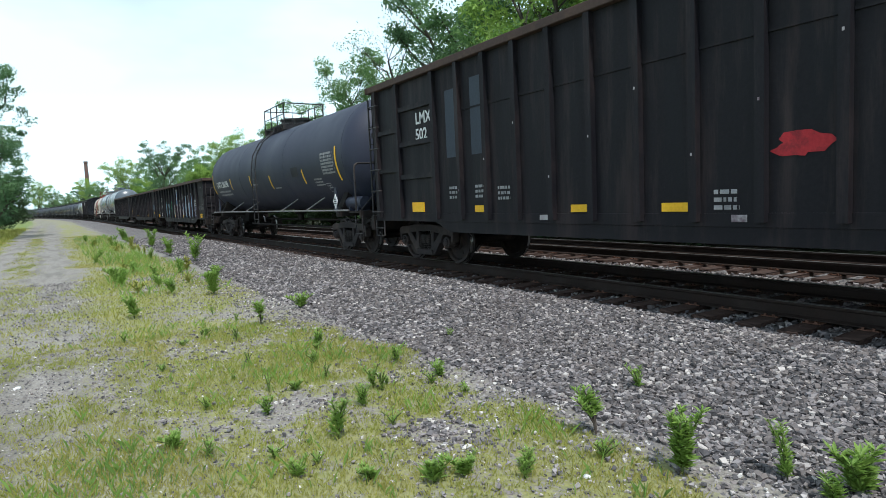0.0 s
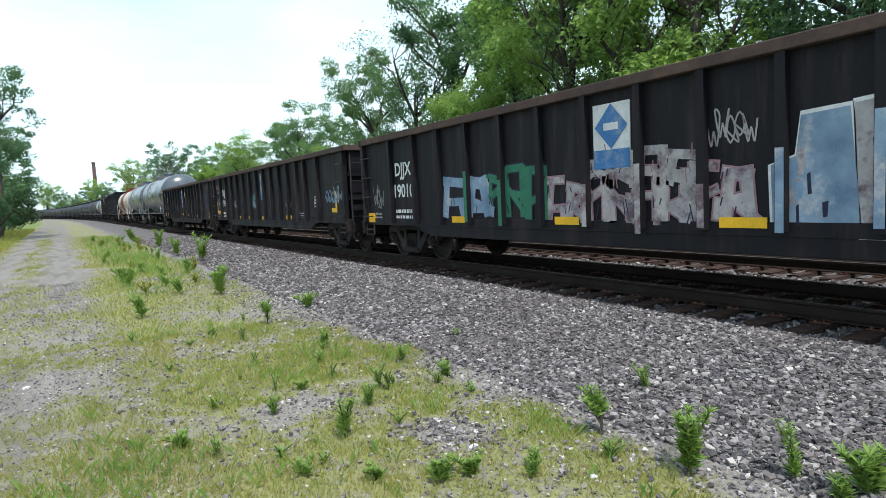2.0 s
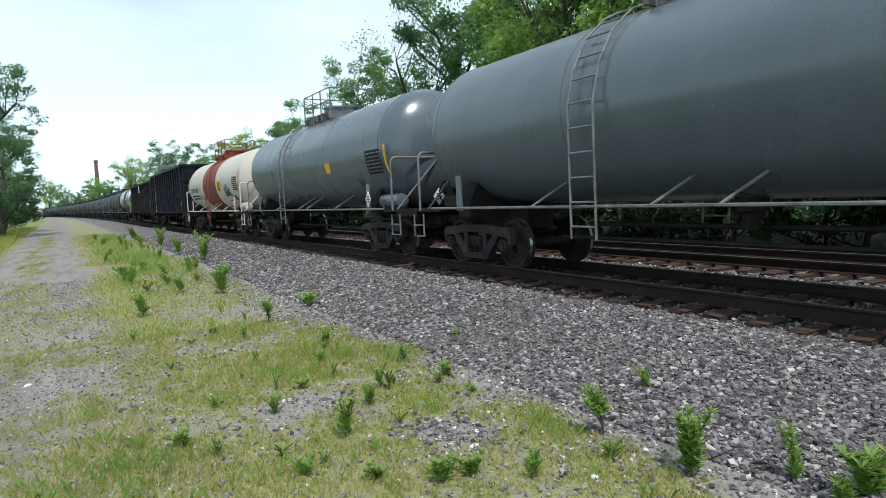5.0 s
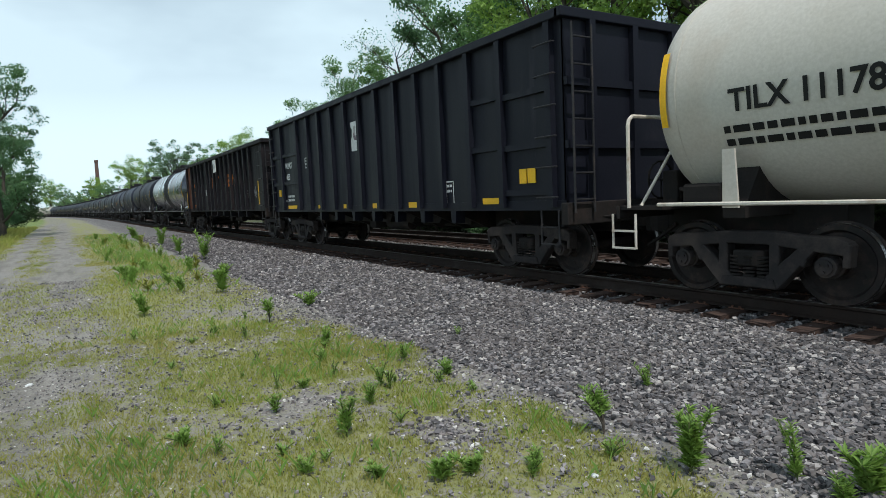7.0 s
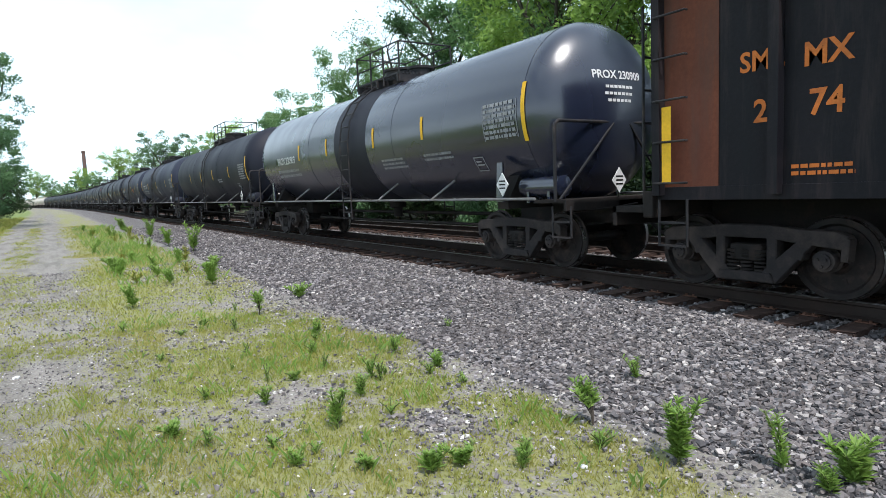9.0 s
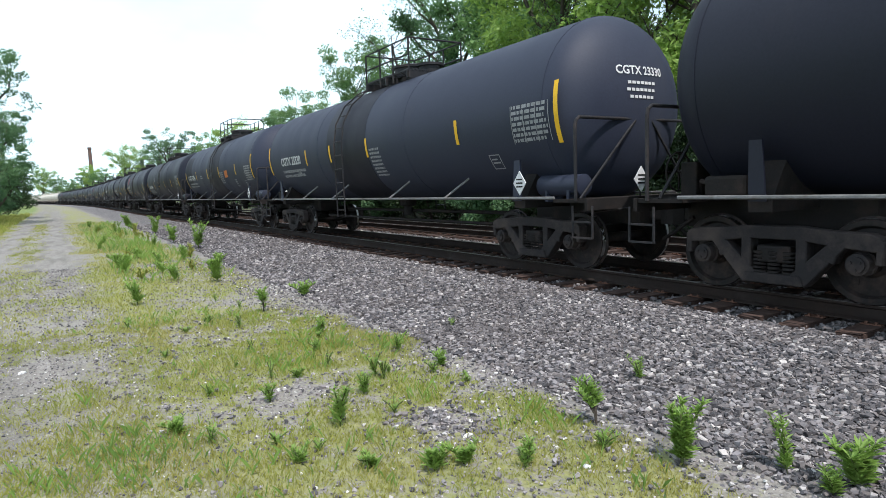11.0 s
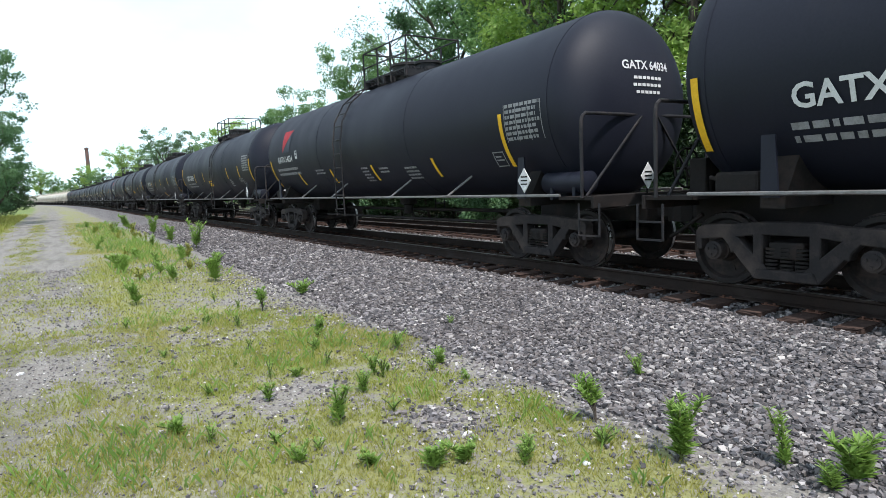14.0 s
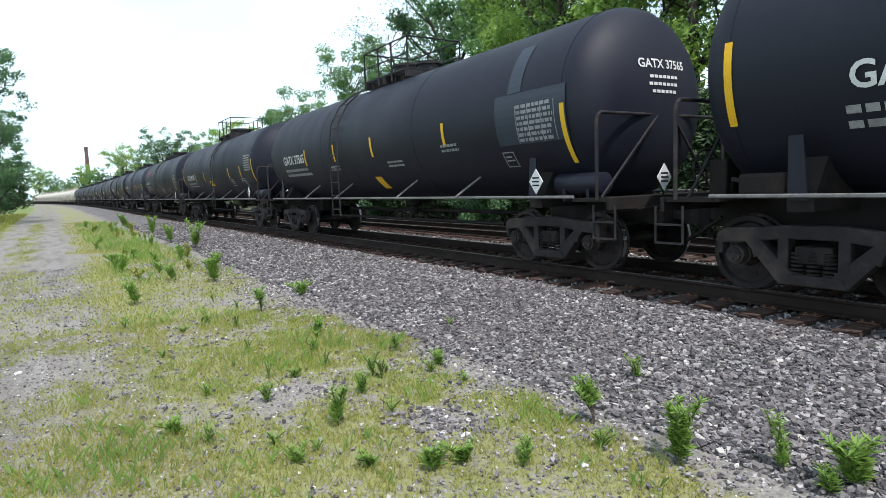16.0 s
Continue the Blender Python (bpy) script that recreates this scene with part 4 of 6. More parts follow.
# ---- gondola cars ----
def gondola(s0, s1, label, low, high, ribs, skin="gondola", cap="chord", w=1.58, rib_depth=0.10, rib_width=0.11, mark=None, mark_ink="white",
            reflectors=(), cross=(), hopper=False, mid=None, truck_in=1.5):
    """Coupled at s0 and s1; ribs and markings are counted from mid."""
    s0, s1 = along(s0), along(s1)
    car = Car(label, "gondola car", s0, s1)
    d = car.s - along(mid) if mid else 0.0
    ob = car.ob
    half = (s1 - s0) / 2 - 0.55
    wall = w - rib_depth
    # open body: walls with thickness and a floor
    for s_ in (-1, 1):
        bm = bmesh.new()
        box(bm, s_ * wall, s_ * (wall - 0.03), -half, half, low, high)
        part("side_wall", bm, M[skin], ob)
        bm = bmesh.new()
        box(bm, s_ * (wall - 0.04), s_ * (wall - 0.034), -half + 0.05, half - 0.05, low + 0.05, high - 0.02)
        part("lining", bm, M["inner"], ob)
        bm = bmesh.new()
        box(bm, s_ * (w + 0.02), s_ * (wall - 0.06), -half - 0.03, half + 0.03, high - 0.02, high + 0.12, 0.015)
        part("top_chord", bm, M[cap], ob, "rust-brown top edge")
        bm = bmesh.new()
        box(bm, s_ * (wall + 0.012), s_ * (wall - 0.05), -half, half, low - 0.06, low + 0.10, 0.004)
        if not hopper:
            a = half * 0.62
            prism(bm, [(-a - 0.6, low - 0.05), (a + 0.6, low - 0.05), (a, low - 0.26), (-a, low - 0.26)], 'X', s_ * (wall), s_ * (wall - 0.04))
        part("side_sill", bm, M[skin], ob)
        for y in [max(-half + 0.06, min(half - 0.06, -u * K - d)) for u in ribs]:
            bm = bmesh.new()
            prism(bm, [(y - rib_width / 2, low), (y + rib_width / 2, low), (y + rib_width / 2, high), (y - rib_width / 2, high)], 'X', s_ * wall, s_ * w)
            part("rib", bm, M[skin], ob)
        for (y0, y1, z) in cross:
            bm = bmesh.new()
            box(bm, s_ * wall, s_ * (wall + 0.06), y0 * K - d, y1 * K - d, z - 0.05, z + 0.05)
            part("cross_stiffener", bm, M[skin], ob)
    for s_ in (-1, 1):
        bm = bmesh.new()
        box(bm, -wall, wall, s_ * half, s_ * (half - 0.03), low, high)
        part("end_wall", bm, M[skin], ob)
        for x in (-0.95, 0.0, 0.95):
            bm = bmesh.new()
            box(bm, x - 0.06, x + 0.06, s_ * half, s_ * (half + 0.10), low, high)
            part("end_rib", bm, M[skin], ob)
        for k in range(2):
            z = low + (high - low) * (k + 1) / 3
            bm = bmesh.new()
            box(bm, -wall, wall, s_ * half, s_ * (half + 0.07), z - 0.06, z + 0.06)
            part("end_beam", bm, M[skin], ob)
        bm = bmesh.new()
        box(bm, -w - 0.02, w + 0.02, s_ * (half - 0.05), s_ * (half + 0.10), high - 0.02, high + 0.125, 0.015)
        part("end_chord", bm, M[cap], ob)
        bm = bmesh.new()
        box(bm, -w, w, s_ * (half - 0.02), s_ * (half + 0.13), low - 0.28, low + 0.06, 0.015)
        part("end_sill", bm, M["under"], ob)
        # ladders at the corners: on the end and on the flank
        for x in (-1.28, 1.28):
            add_ladder(ob, [(x, s_ * (half + 0.19), low - 0.1), (x, s_ * (half + 0.19), high - 0.12)], 0.40, M["dark_rod"], (1, 0, 0), max(4, int((high - low) / 0.38)))
        for x in (-w - 0.05, w + 0.05):
            y = s_ * (half - 0.30)
            n = max(4, int((high - low) / 0.45))
            for k in range(n):
                z = low + 0.15 + (high - low - 0.5) * k / (n - 1)
                bm = bmesh.new()
                pipe(bm, [(x + math.copysign(0.05, -x), y - 0.22, z), (x, y - 0.22, z), (x, y + 0.22, z), (x + math.copysign(0.05, -x), y + 0.22, z)], 0.014, 6)
                part("grab_iron", bm, M["dark_rod"], ob)
            add_step(ob, math.copysign(w - 0.03, x), s_ * (half - 0.30), M["dark_rod"], 0.58, low - 0.05)
        add_truck(ob, s_ * (half - truck_in), car.turning)
    bm = bmesh.new()
    box(bm, -wall + 0.01, wall - 0.01, -half + 0.02, half - 0.02, low - 0.02, low + 0.03)
    part("floor_plate", bm, M["inner"], ob)
    bm = bmesh.new()
    box(bm, -0.33, 0.33, -half, half, 0.70, low - 0.03)
    part("centre_sill", bm, M["under"], ob)
    for k in range(-4, 5):
        y = k * (half - 2.9) / 4.5
        bm = bmesh.new()
        prism(bm, [(-wall, low - 0.02), (wall, low - 0.02), (0.4, 0.66), (-0.4, 0.66)], 'Y', y - 0.04, y + 0.04)
        part("cross_bearer", bm, M["under"], ob)
    if hopper:
        n = 7
        step = (2 * half - 6.4) / n
        for k in range(n):
            y0 = -half + 3.2 + step * k
            for s_ in (-1, 1):
                bm = prism(bmesh.new(), [(y0 + 0.06, low + 0.02), (y0 + step - 0.06, low + 0.02), (y0 + step - 0.35, low - 0.36), (y0 + 0.35, low - 0.36)], 'X', s_ * 0.85, s_ * 0.45)
                part("hopper_pocket", bm, M["under"], ob)
                bm = prism(bmesh.new(), [(y0 - 0.10, low), (y0 + 0.10, low), (y0 + 0.07, low - 0.30), (y0 - 0.07, low - 0.30)], 'X', s_ * wall, s_ * (wall - 0.22))
                part("side_leg", bm, M[skin], ob)
    bm = bmesh.new()
    rod(bm, (-0.55, -0.9, 0.74), (-0.55, 0.3, 0.74), 0.14, 14)
    box(bm, -0.75, -0.4, 0.8, 1.2, 0.62, 0.88, 0.03)
    part("brake_gear", bm, M["under"], ob)
    add_couplers(ob, (s1 - s0) / 2)
    side = Side(x=-wall, d=d)
    if mark:
        for words, u, v, size in mark:
            part("stencil", side.text(bmesh.new(), words, u, v, size), M[mark_ink], ob, "stencilled car marks")
    for u0, u1, v0, v1 in reflectors:
        bm = bmesh.new()
        box(bm, -wall - 0.02, -wall, -u1 * K - d, -u0 * K - d, v0, v1)
        part("reflector", bm, M["yellow"], ob, "yellow reflective plate")
    CARS.append(car)
    return car, side




# ---- the train, from the first car seen to the last ----
def outline(side, car, u0, u1, v0, v1, ink="white", bar=0.025, rows=2):
    """A stencilled notice: a frame with unreadable lines in it."""
    bm = bmesh.new()
    for a0, a1, b0, b1 in ((u0, u1, v0, v0 + bar), (u0, u1, v1 - bar, v1), (u0, u0 + bar, v0, v1), (u1 - bar, u1, v0, v1)):
        side.quad(bm, a0, a1, b0, b1, 0.002)
    side.lines(bm, (u0 + u1) / 2, v1 - 0.07, (u1 - u0) * 0.7, rows, 0.05, 0.05, int(abs(u0) * 10), 0.002)
    tagged(part("notice_box", bm, M[ink], car.ob), kind="stuff")


def patch(side, car, u0, u1, v0, v1, material, up=0.001, name="paint_patch"):
    part(name, side.quad(bmesh.new(), u0, u1, v0, v1, up), M[material], car.ob)


def lines(side, car, u, v, w, rows, h, seed, ink="grey_ink"):
    tagged(part("small_stencil", side.lines(bmesh.new(), u, v, w, rows, h, h * 0.8, seed, 0.002), M[ink], car.ob), kind="stuff")


def diamond_sign(side, car, u0, u1, v0, v1, striped=False):
    """White sign with a blue diamond over a blue strip."""
    cut = v0 + (v1 - v0) * 0.3
    bm = bmesh.new()
    box(bm, side.x - 0.012, side.x, -u1 * K - side.d, -u0 * K - side.d, v0, v1)
    sign = part("sign", bm, M["white"], car.ob, "worn white sign with a blue diamond")
    c, m_ = (u0 + u1) / 2, (cut + v1) / 2
    part("sign_strip", side.quad(bmesh.new(), u0 + 0.01, u1 - 0.01, v0 + 0.01, cut, 0.012), M["blue"], sign)
    d = (u1 - u0) * 0.44
    part("sign_diamond", side.poly(bmesh.new(), [(c - d, m_), (c, m_ - d), (c + d, m_), (c, m_ + d)], 0.013), M["blue"], sign)
    bm = bmesh.new()
    if striped:
        for k in range(9):
            v = cut + (v1 - cut) * (k + 0.5) / 9
            side.quad(bm, u0 + 0.02, u1 - 0.02, v - 0.018, v + 0.018, 0.0125)
        tagged(part("sign_stripes", bm, M["black_ink"], sign), kind="stuff")
    else:
        side.quad(bm, c - d * 0.45, c + d * 0.45, m_ - 0.05, m_ + 0.05, 0.0145)
        part("sign_bar", bm, M["white"], sign)


def paint_ribs(side, car, ribs, w, u0, u1, v0, v1, material, seed):
    """Spray paint that runs on over the ribs."""
    rnd = random.Random(seed)
    for u in ribs:
        if u0 < u < u1:
            face = Side(x=-w, d=side.d)
            part("graffiti", face.quad(bmesh.new(), u - 0.05, u + 0.05, v0 + rnd.uniform(0, .1), v1 - rnd.uniform(0, .35)), M[material], car.ob)


def blobs(side, car, material, spots, seed, up):
    bm = bmesh.new()
    for k, (u, v, w, h) in enumerate(spots):
        side.blob(bm, u, v, w, h, seed + k, up + 0.0004 * k)
    tagged(part("graffiti", bm, M[material], car.ob, "sprayed graffiti colour field"), kind="stuff")


def colour_block(side, car, pts, fill, edge, seed, up=0.003, streaks=9):
    """A sprayed block letter: pale outline, flat fill and a few lighter and darker sprayed streaks."""
    rnd = random.Random(seed)
    c = sum((Vector(q) for q in pts), Vector((0, 0))) / len(pts)
    part("graffiti", side.poly(bmesh.new(), [c + (Vector(q) - c) * 1.05 + (Vector(q) - c).normalized() * 0.015 for q in pts], up), M[edge], car.ob)
    part("graffiti", side.poly(bmesh.new(), pts, up + 0.001), M[fill], car.ob, "sprayed block letter shape")
    lo, hi = min(q[1] for q in pts), max(q[1] for q in pts)
    wide = max(q[0] for q in pts) - min(q[0] for q in pts)
    for tone in ("chalk", "navy", "sky_paint"):
        bm = bmesh.new()
        for k in range(streaks // 3):
            u, v = c.x + rnd.uniform(-0.3, 0.3) * wide, rnd.uniform(lo + 0.06, c.y)
            h, w = rnd.uniform(0.15, 0.5) * (c.y - lo), rnd.uniform(0.02, 0.06)
            side.poly(bm, [(u, v), (u + w, v + 0.01), (u + w * rnd.uniform(0.5, 1.6), v + h), (u - w * 0.2, v + h * 0.9)], up + 0.0025 + 0.0003 * k)
        if streaks:
            tagged(part("graffiti", bm, M[tone], car.ob), kind="stuff")


def wild_letters(side, car, u0, u1, v0, v1, n, fill, edges, seed):
    """A row of interlocked angular sprayed letter forms, outlined in a dark tone, that spell nothing."""
    rnd = random.Random(seed)
    under, over, top = bmesh.new(), bmesh.new(), bmesh.new()
    step = (u1 - u0) / n

    def bar(p, q, w, k):
        side.stroke(under, [p, q], w + 0.05, 0.003 + 0.0002 * k)
        side.stroke(over, [p, q], w, 0.006 + 0.0002 * k)
    for k in range(n):
        a, b = u0 + step * k, u0 + step * (k + 1.05)
        top_, low_ = v1 - rnd.uniform(0, 0.2) * (v1 - v0), v0 + rnd.uniform(0.04, 0.14) * (v1 - v0)
        m_, w = (top_ + low_) / 2 + rnd.uniform(-0.1, 0.1), step * rnd.uniform(0.24, 0.34)
        lean = rnd.uniform(-0.12, 0.18) * step
        bar((a + w / 2, low_ + w / 2), (a + w / 2 + lean, top_ - w / 2), w, 0)
        bar((b - w / 2, low_ + w / 2), (b - w / 2 - lean * rnd.uniform(-1, 1), (top_ if k % 3 else m_) - w / 2), w, 1)
        bar((a + w / 2, top_ - w / 2), (b - w / 2, top_ - w * rnd.uniform(0.4, 1.0)), w * 0.8, 2)
        bar((a + w / 2, m_ - w / 2), (b - w / 2, m_ + rnd.uniform(-0.15, 0.15)), w * 0.7, 3)
        if k % 2:
            bar((a + w / 2, m_), (b, low_ + w / 2), w * 0.7, 4)
        for j in range(3):
            u, v = rnd.uniform(a, b), rnd.uniform(low_, top_)
            side.stroke(top, [(u, v), (u + rnd.uniform(-0.06, 0.06), v + rnd.uniform(0.06, 0.2))], 0.018, 0.0095)
    tagged(part("graffiti", under, M[edges[0]], car.ob, "dark sprayed outline"), kind="stuff")
    tagged(part("graffiti", over, M[fill], car.ob, "sprayed angular letter forms"), kind="stuff")
    tagged(part("graffiti", top, M[edges[1]], car.ob), kind="stuff")


def build_train():
    # tall gondola with blue-grey repaint patches
    ribs = [-8.64, -7.57, -6.02] + [-5.11 + 0.865 * k for k in range(15)] + [7.6, 8.64]
    cross = [(6.08, 7.5, z) for z in (3.3, 2.56, 1.87)] + [(7.65, 8.6, z) for z in (2.9, 2.05)]
    car, side = gondola(-4.75, 14.08, "tall weathered black gondola with yellow reflectors and patches", 0.98, 3.88, ribs, mid=4.55, rib_depth=0.09,
                        reflectors=[(-7.1, -6.6, 1.12, 1.32), (-4.69, -4.27, 1.11, 1.23), (-2.12, -1.64, 1.1, 1.21), (-0.43, 0.03, 1.1, 1.21), (2.9, 3.4, 1.1, 1.21)],
                        mark=[("LMX", -6.5, 3.03, 0.33), ("502", -6.6, 2.70, 0.33)], cross=cross)
    patch(side, car, -5.62, -5.17, 2.15, 3.42, "slate")
    patch(side, car, -4.75, -4.32, 2.15, 3.52, "slate")
    blobs(side, car, "red", [(1.4, 1.80, 0.62, 0.26), (1.25, 1.74, 0.4, 0.16)], 4, 0.002)
    for k, (u, v) in enumerate(((-5.4, 1.6), (-4.5, 1.6), (-3.8, 1.55), (0.5, 1.35))):
        lines(side, car, u, v, 0.35, 3, 0.05, 60 + k)
    for k, u in enumerate((-2.75, 0.66)):
        patch(side, car, u - 0.1, u + 0.1, 0.98, 1.06, "chalk", 0.014)
    for k in range(12):
        u = ribs[3 + k]
        patch(Side(x=-1.58, d=side.d), car, u - 0.015, u + 0.01, 1.5 + (k * 37 % 11) * 0.13, 1.535 + (k * 37 % 11) * 0.13, "chalk", 0.0, "rib_scrape")
    for u0, u1 in zip(ribs, ribs[1:]):
        if u1 - u0 < 0.9:
            bm = bmesh.new()
            box(bm, side.x - 0.02, side.x, -u1 * K + 0.06 - side.d, -u0 * K - 0.06 - side.d, 2.98, 3.01)
            part("seam", bm, M["gondola"], car.ob)

    # smooth slate-blue tank
    car, side = tank_car(14.08, 32.93, "smooth dark slate-blue tank car with yellow stripes", "blue_tank", 1.5, 4.2, mid=23.325, mark="GATX 286298", mark_u=-6.25, mark_v=2.37, platform_y=0.35,
                         ladder_u=-0.6, table=2.78, stripes=[(7.4, 1.95, 2.89), (4.55, 1.98, 2.43), (1.04, 1.92, 2.42), (-1.55, 2.06, 2.54), (-4.7, 2.1, 2.58), (-8.02, 1.97, 2.9)],
                         blocks=[(5.7, 2.1, 0.7, 3), (1.65, 1.97, 0.7, 1), (-1.0, 2.2, 0.6, 1)])
    patch(side, car, 3.5, 4.15, 2.24, 2.54, "new_paint")

    # three low gondolas
    ribs = [8.5, 6.4, 5.25, 4.46, 3.47, 2.49, 1.5, 0.52, -0.5, -1.55, -2.6, -3.7, -4.75, -5.8, -6.96, -8.5]

    def low_gondola(s0, s1, mid, num, label, reflectors):
        car, side = gondola(s0, s1, label, 0.87, 2.76, ribs, mid=mid, mark=[("DJJX", -6.42, 2.05, 0.40), (num, -6.42, 1.57, 0.40)], reflectors=reflectors)
        lines(side, car, -6.35, 1.17, 0.95, 2, 0.075, 7, "white")
        lines(side, car, -7.75, 1.10, 0.4, 2, 0.05, 8)
        return car, side

    car, side = low_gondola(32.93, 51, 41.95, "19010", "low black gondola covered in white and blue graffiti",
                            [(6.92, 7.36, 0.88, 1.09), (-8.46, -8.0, 0.87, 1.09), (-4.35, -3.85, 0.90, 1.02), (-1.25, -0.7, 0.90, 1.02), (1.7, 2.3, 0.90, 1.02)])
    diamond_sign(side, car, -0.36, 0.34, 1.68, 2.58)
    outline(side, car, 5.46, 5.84, 1.53, 1.85, bar=0.035)
    wild_letters(side, car, -4.7, -3.0, 0.86, 1.95, 2, "pale", ("navy", "gondola"), 10)
    wild_letters(side, car, -3.1, -1.45, 0.86, 2.0, 3, "green", ("navy", "black_ink"), 20)
    wild_letters(side, car, -1.45, 2.15, 0.84, 1.72, 8, "chalk", ("pink", "navy"), 40)
    wild_letters(side, car, -0.6, 1.4, 1.35, 1.98, 4, "chalk", ("gondola", "pink"), 46)
    blocks = (("pale", "white", [(2.36, 0.86), (2.34, 1.58), (2.62, 1.66), (2.67, 2.07), (3.16, 2.10), (3.28, 0.86)]),
              ("chalk", "white", [(3.26, 0.86), (3.20, 2.12), (3.44, 2.14), (3.62, 2.06), (3.66, 0.86)]),
              ("pale", "white", [(3.68, 0.86), (3.66, 1.62), (3.99, 1.83), (4.22, 1.42), (4.24, 0.86)]),
              ("sky_paint", "white", [(4.26, 0.86), (4.22, 1.95), (4.06, 2.10), (4.32, 2.22), (4.78, 2.15), (4.86, 1.90), (4.74, 1.45), (4.72, 0.86)]),
              ("lilac", "pale", [(4.74, 0.86), (4.78, 1.5), (4.92, 1.95), (5.32, 1.88), (5.40, 1.45), (5.22, 1.55), (5.12, 1.25), (5.42, 1.05), (5.45, 0.86)]),
              ("lilac", "pale", [(5.47, 0.86), (5.44, 1.30), (5.60, 1.45), (6.02, 1.46), (6.14, 1.15), (6.06, 0.86)]))
    for k, (fill, edge, pts) in enumerate(blocks):
        colour_block(side, car, pts, fill, edge, 60 + k)
    colour_block(side, car, [(5.62, 1.04), (5.60, 1.22), (5.72, 1.32), (5.92, 1.30), (5.94, 1.10), (5.84, 1.02)], "black_ink", "lilac", 70, 0.012, 0)
    scrawl(side, car, M["chalk"], 1.85, 2.05, 0.6, 0.42, 76, 0.022, 5, 0.004)
    scrawl(side, car, M["grey_ink"], -7.75, 1.5, 0.5, 0.6, 77, 0.02, 3, 0.004)
    scrawl(side, car, M["grey_ink"], 7.2, 1.4, 1.2, 0.3, 78, 0.012, 5, 0.004)
    paint_ribs(side, car, ribs, 1.58, -4.4, -1.6, 0.85, 1.95, "green", 1)
    paint_ribs(side, car, ribs, 1.58, -1.4, 2.3, 0.80, 1.75, "chalk", 2)
    paint_ribs(side, car, ribs, 1.58, 2.2, 5.3, 0.86, 2.05, "pale", 3)

    car, side = low_gondola(51, 69.28, 60.25, "19004", "low black gondola with yellow corner marks and pale tags",
                            [(3.04, 3.6, 0.90, 1.03), (-0.03, 0.51, 0.88, 1.0), (-2.1, -1.65, 0.9, 1.0), (-3.95, -3.5, 0.9, 1.0)])
    for u0, u1, stem in ((7.38, 7.79, 7.68), (-8.05, -7.5, -8.05)):
        patch(side, car, u0, u1, 1.12, 1.24, "yellow", 0.004, "corner_mark")
        patch(side, car, stem, stem + 0.12, 1.245, 1.70, "yellow", 0.004, "corner_mark")
    diamond_sign(side, car, -0.06, 0.46, 1.63, 2.58, True)
    outline(side, car, 5.94, 6.46, 1.28, 1.6)
    scrawl(side, car, M["pale"], 7.55, 1.6, 1.2, 0.45, 80, 0.04, 5, 0.006)
    scrawl(side, car, M["pink"], -7.6, 2.35, 1.0, 0.25, 81, 0.025, 6, 0.003)
    scrawl(side, car, M["pink"], -7.4, 2.15, 0.9, 0.2, 82, 0.025, 5, 0.003)
    scrawl(side, car, M["pale"], -7.4, 1.66, 0.75, 0.42, 83, 0.035, 4, 0.003)
    blobs(side, car, "green", [(-1.05, 1.75, 0.45, 0.3), (-1.0, 1.45, 0.55, 0.3)], 84, 0.002)
    scrawl(side, car, M["pale"], -1.05, 1.6, 0.65, 0.55, 85, 0.03, 4, 0.005)
    scrawl(side, car, M["chalk"], -4.2, 1.5, 0.6, 0.35, 86, 0.025, 4, 0.003)
    scrawl(side, car, M["pink"], 3.3, 1.45, 0.6, 0.5, 87, 0.03, 4, 0.003)
    lines(side, car, 4.7, 1.12, 0.5, 3, 0.04, 9)

    car, side = low_gondola(69.28, 87.25, 78.475, "19114", "low black gondola with a worn white and blue sign",
                            [(4.07, 4.58, 0.92, 1.02), (7.91, 8.33, 1.08, 1.2), (7.91, 8.33, 0.91, 1.03), (-0.5, -0.05, 1.04, 1.15), (-4.35, -3.9, 1.06, 1.17), (-8.12, -7.7, 1.0, 1.19), (1.3, 1.7, 1.0, 1.1)])
    diamond_sign(side, car, -0.66, 0.02, 1.5, 2.54)
    outline(side, car, 5.79, 6.46, 1.27, 1.6)
    patch(side, car, 8.27, 8.39, 2.25, 2.67, "chalk", 0.004)
    blobs(side, car, "chalk", [(-8.1, 2.45, 0.35, 0.4)], 90, 0.003)
    blobs(side, car, "navy", [(7.35, 1.75, 0.75, 0.85)], 91, 0.002)
    blobs(side, car, "white", [(0.85, 2.25, 0.3, 0.45)], 95, 0.003)
    scrawl(side, car, M["white"], 2.3, 1.35, 0.6, 0.5, 92, 0.035, 3, 0.003)
    scrawl(side, car, M["chalk"], -2.2, 1.5, 0.55, 0.35, 93, 0.03, 3, 0.003)
    scrawl(side, car, M["red"], 4.3, 1.45, 0.4, 0.4, 94, 0.02, 3, 0.003)
    scrawl(side, car, M["grey_ink"], -7.7, 1.6, 0.5, 0.3, 96, 0.03, 3, 0.003)

    # two short grey tanks and the cream tank with a red band
    for s0, s1 in ((87.25, 102.4), (102.4, 117.3)):
        car, side = tank_car(s0, s1, "short glossy grey tank car with a walkway on top", "grey_tank", 1.45, 4.1, trim="rod", mark="", ink="black_ink", mark_size=0.26, mark_u=-4.4, mark_v=2.3,
                             stripes=[(6.4, 2.0, 2.7)], dome="grey_tank", placards=True, ladder_u=-1.7, table=2.62, saddle="grey_tank")
        patch(side, car, 2.3, 2.7, 2.2, 2.5, "yellow", 0.002, "notice_plate")
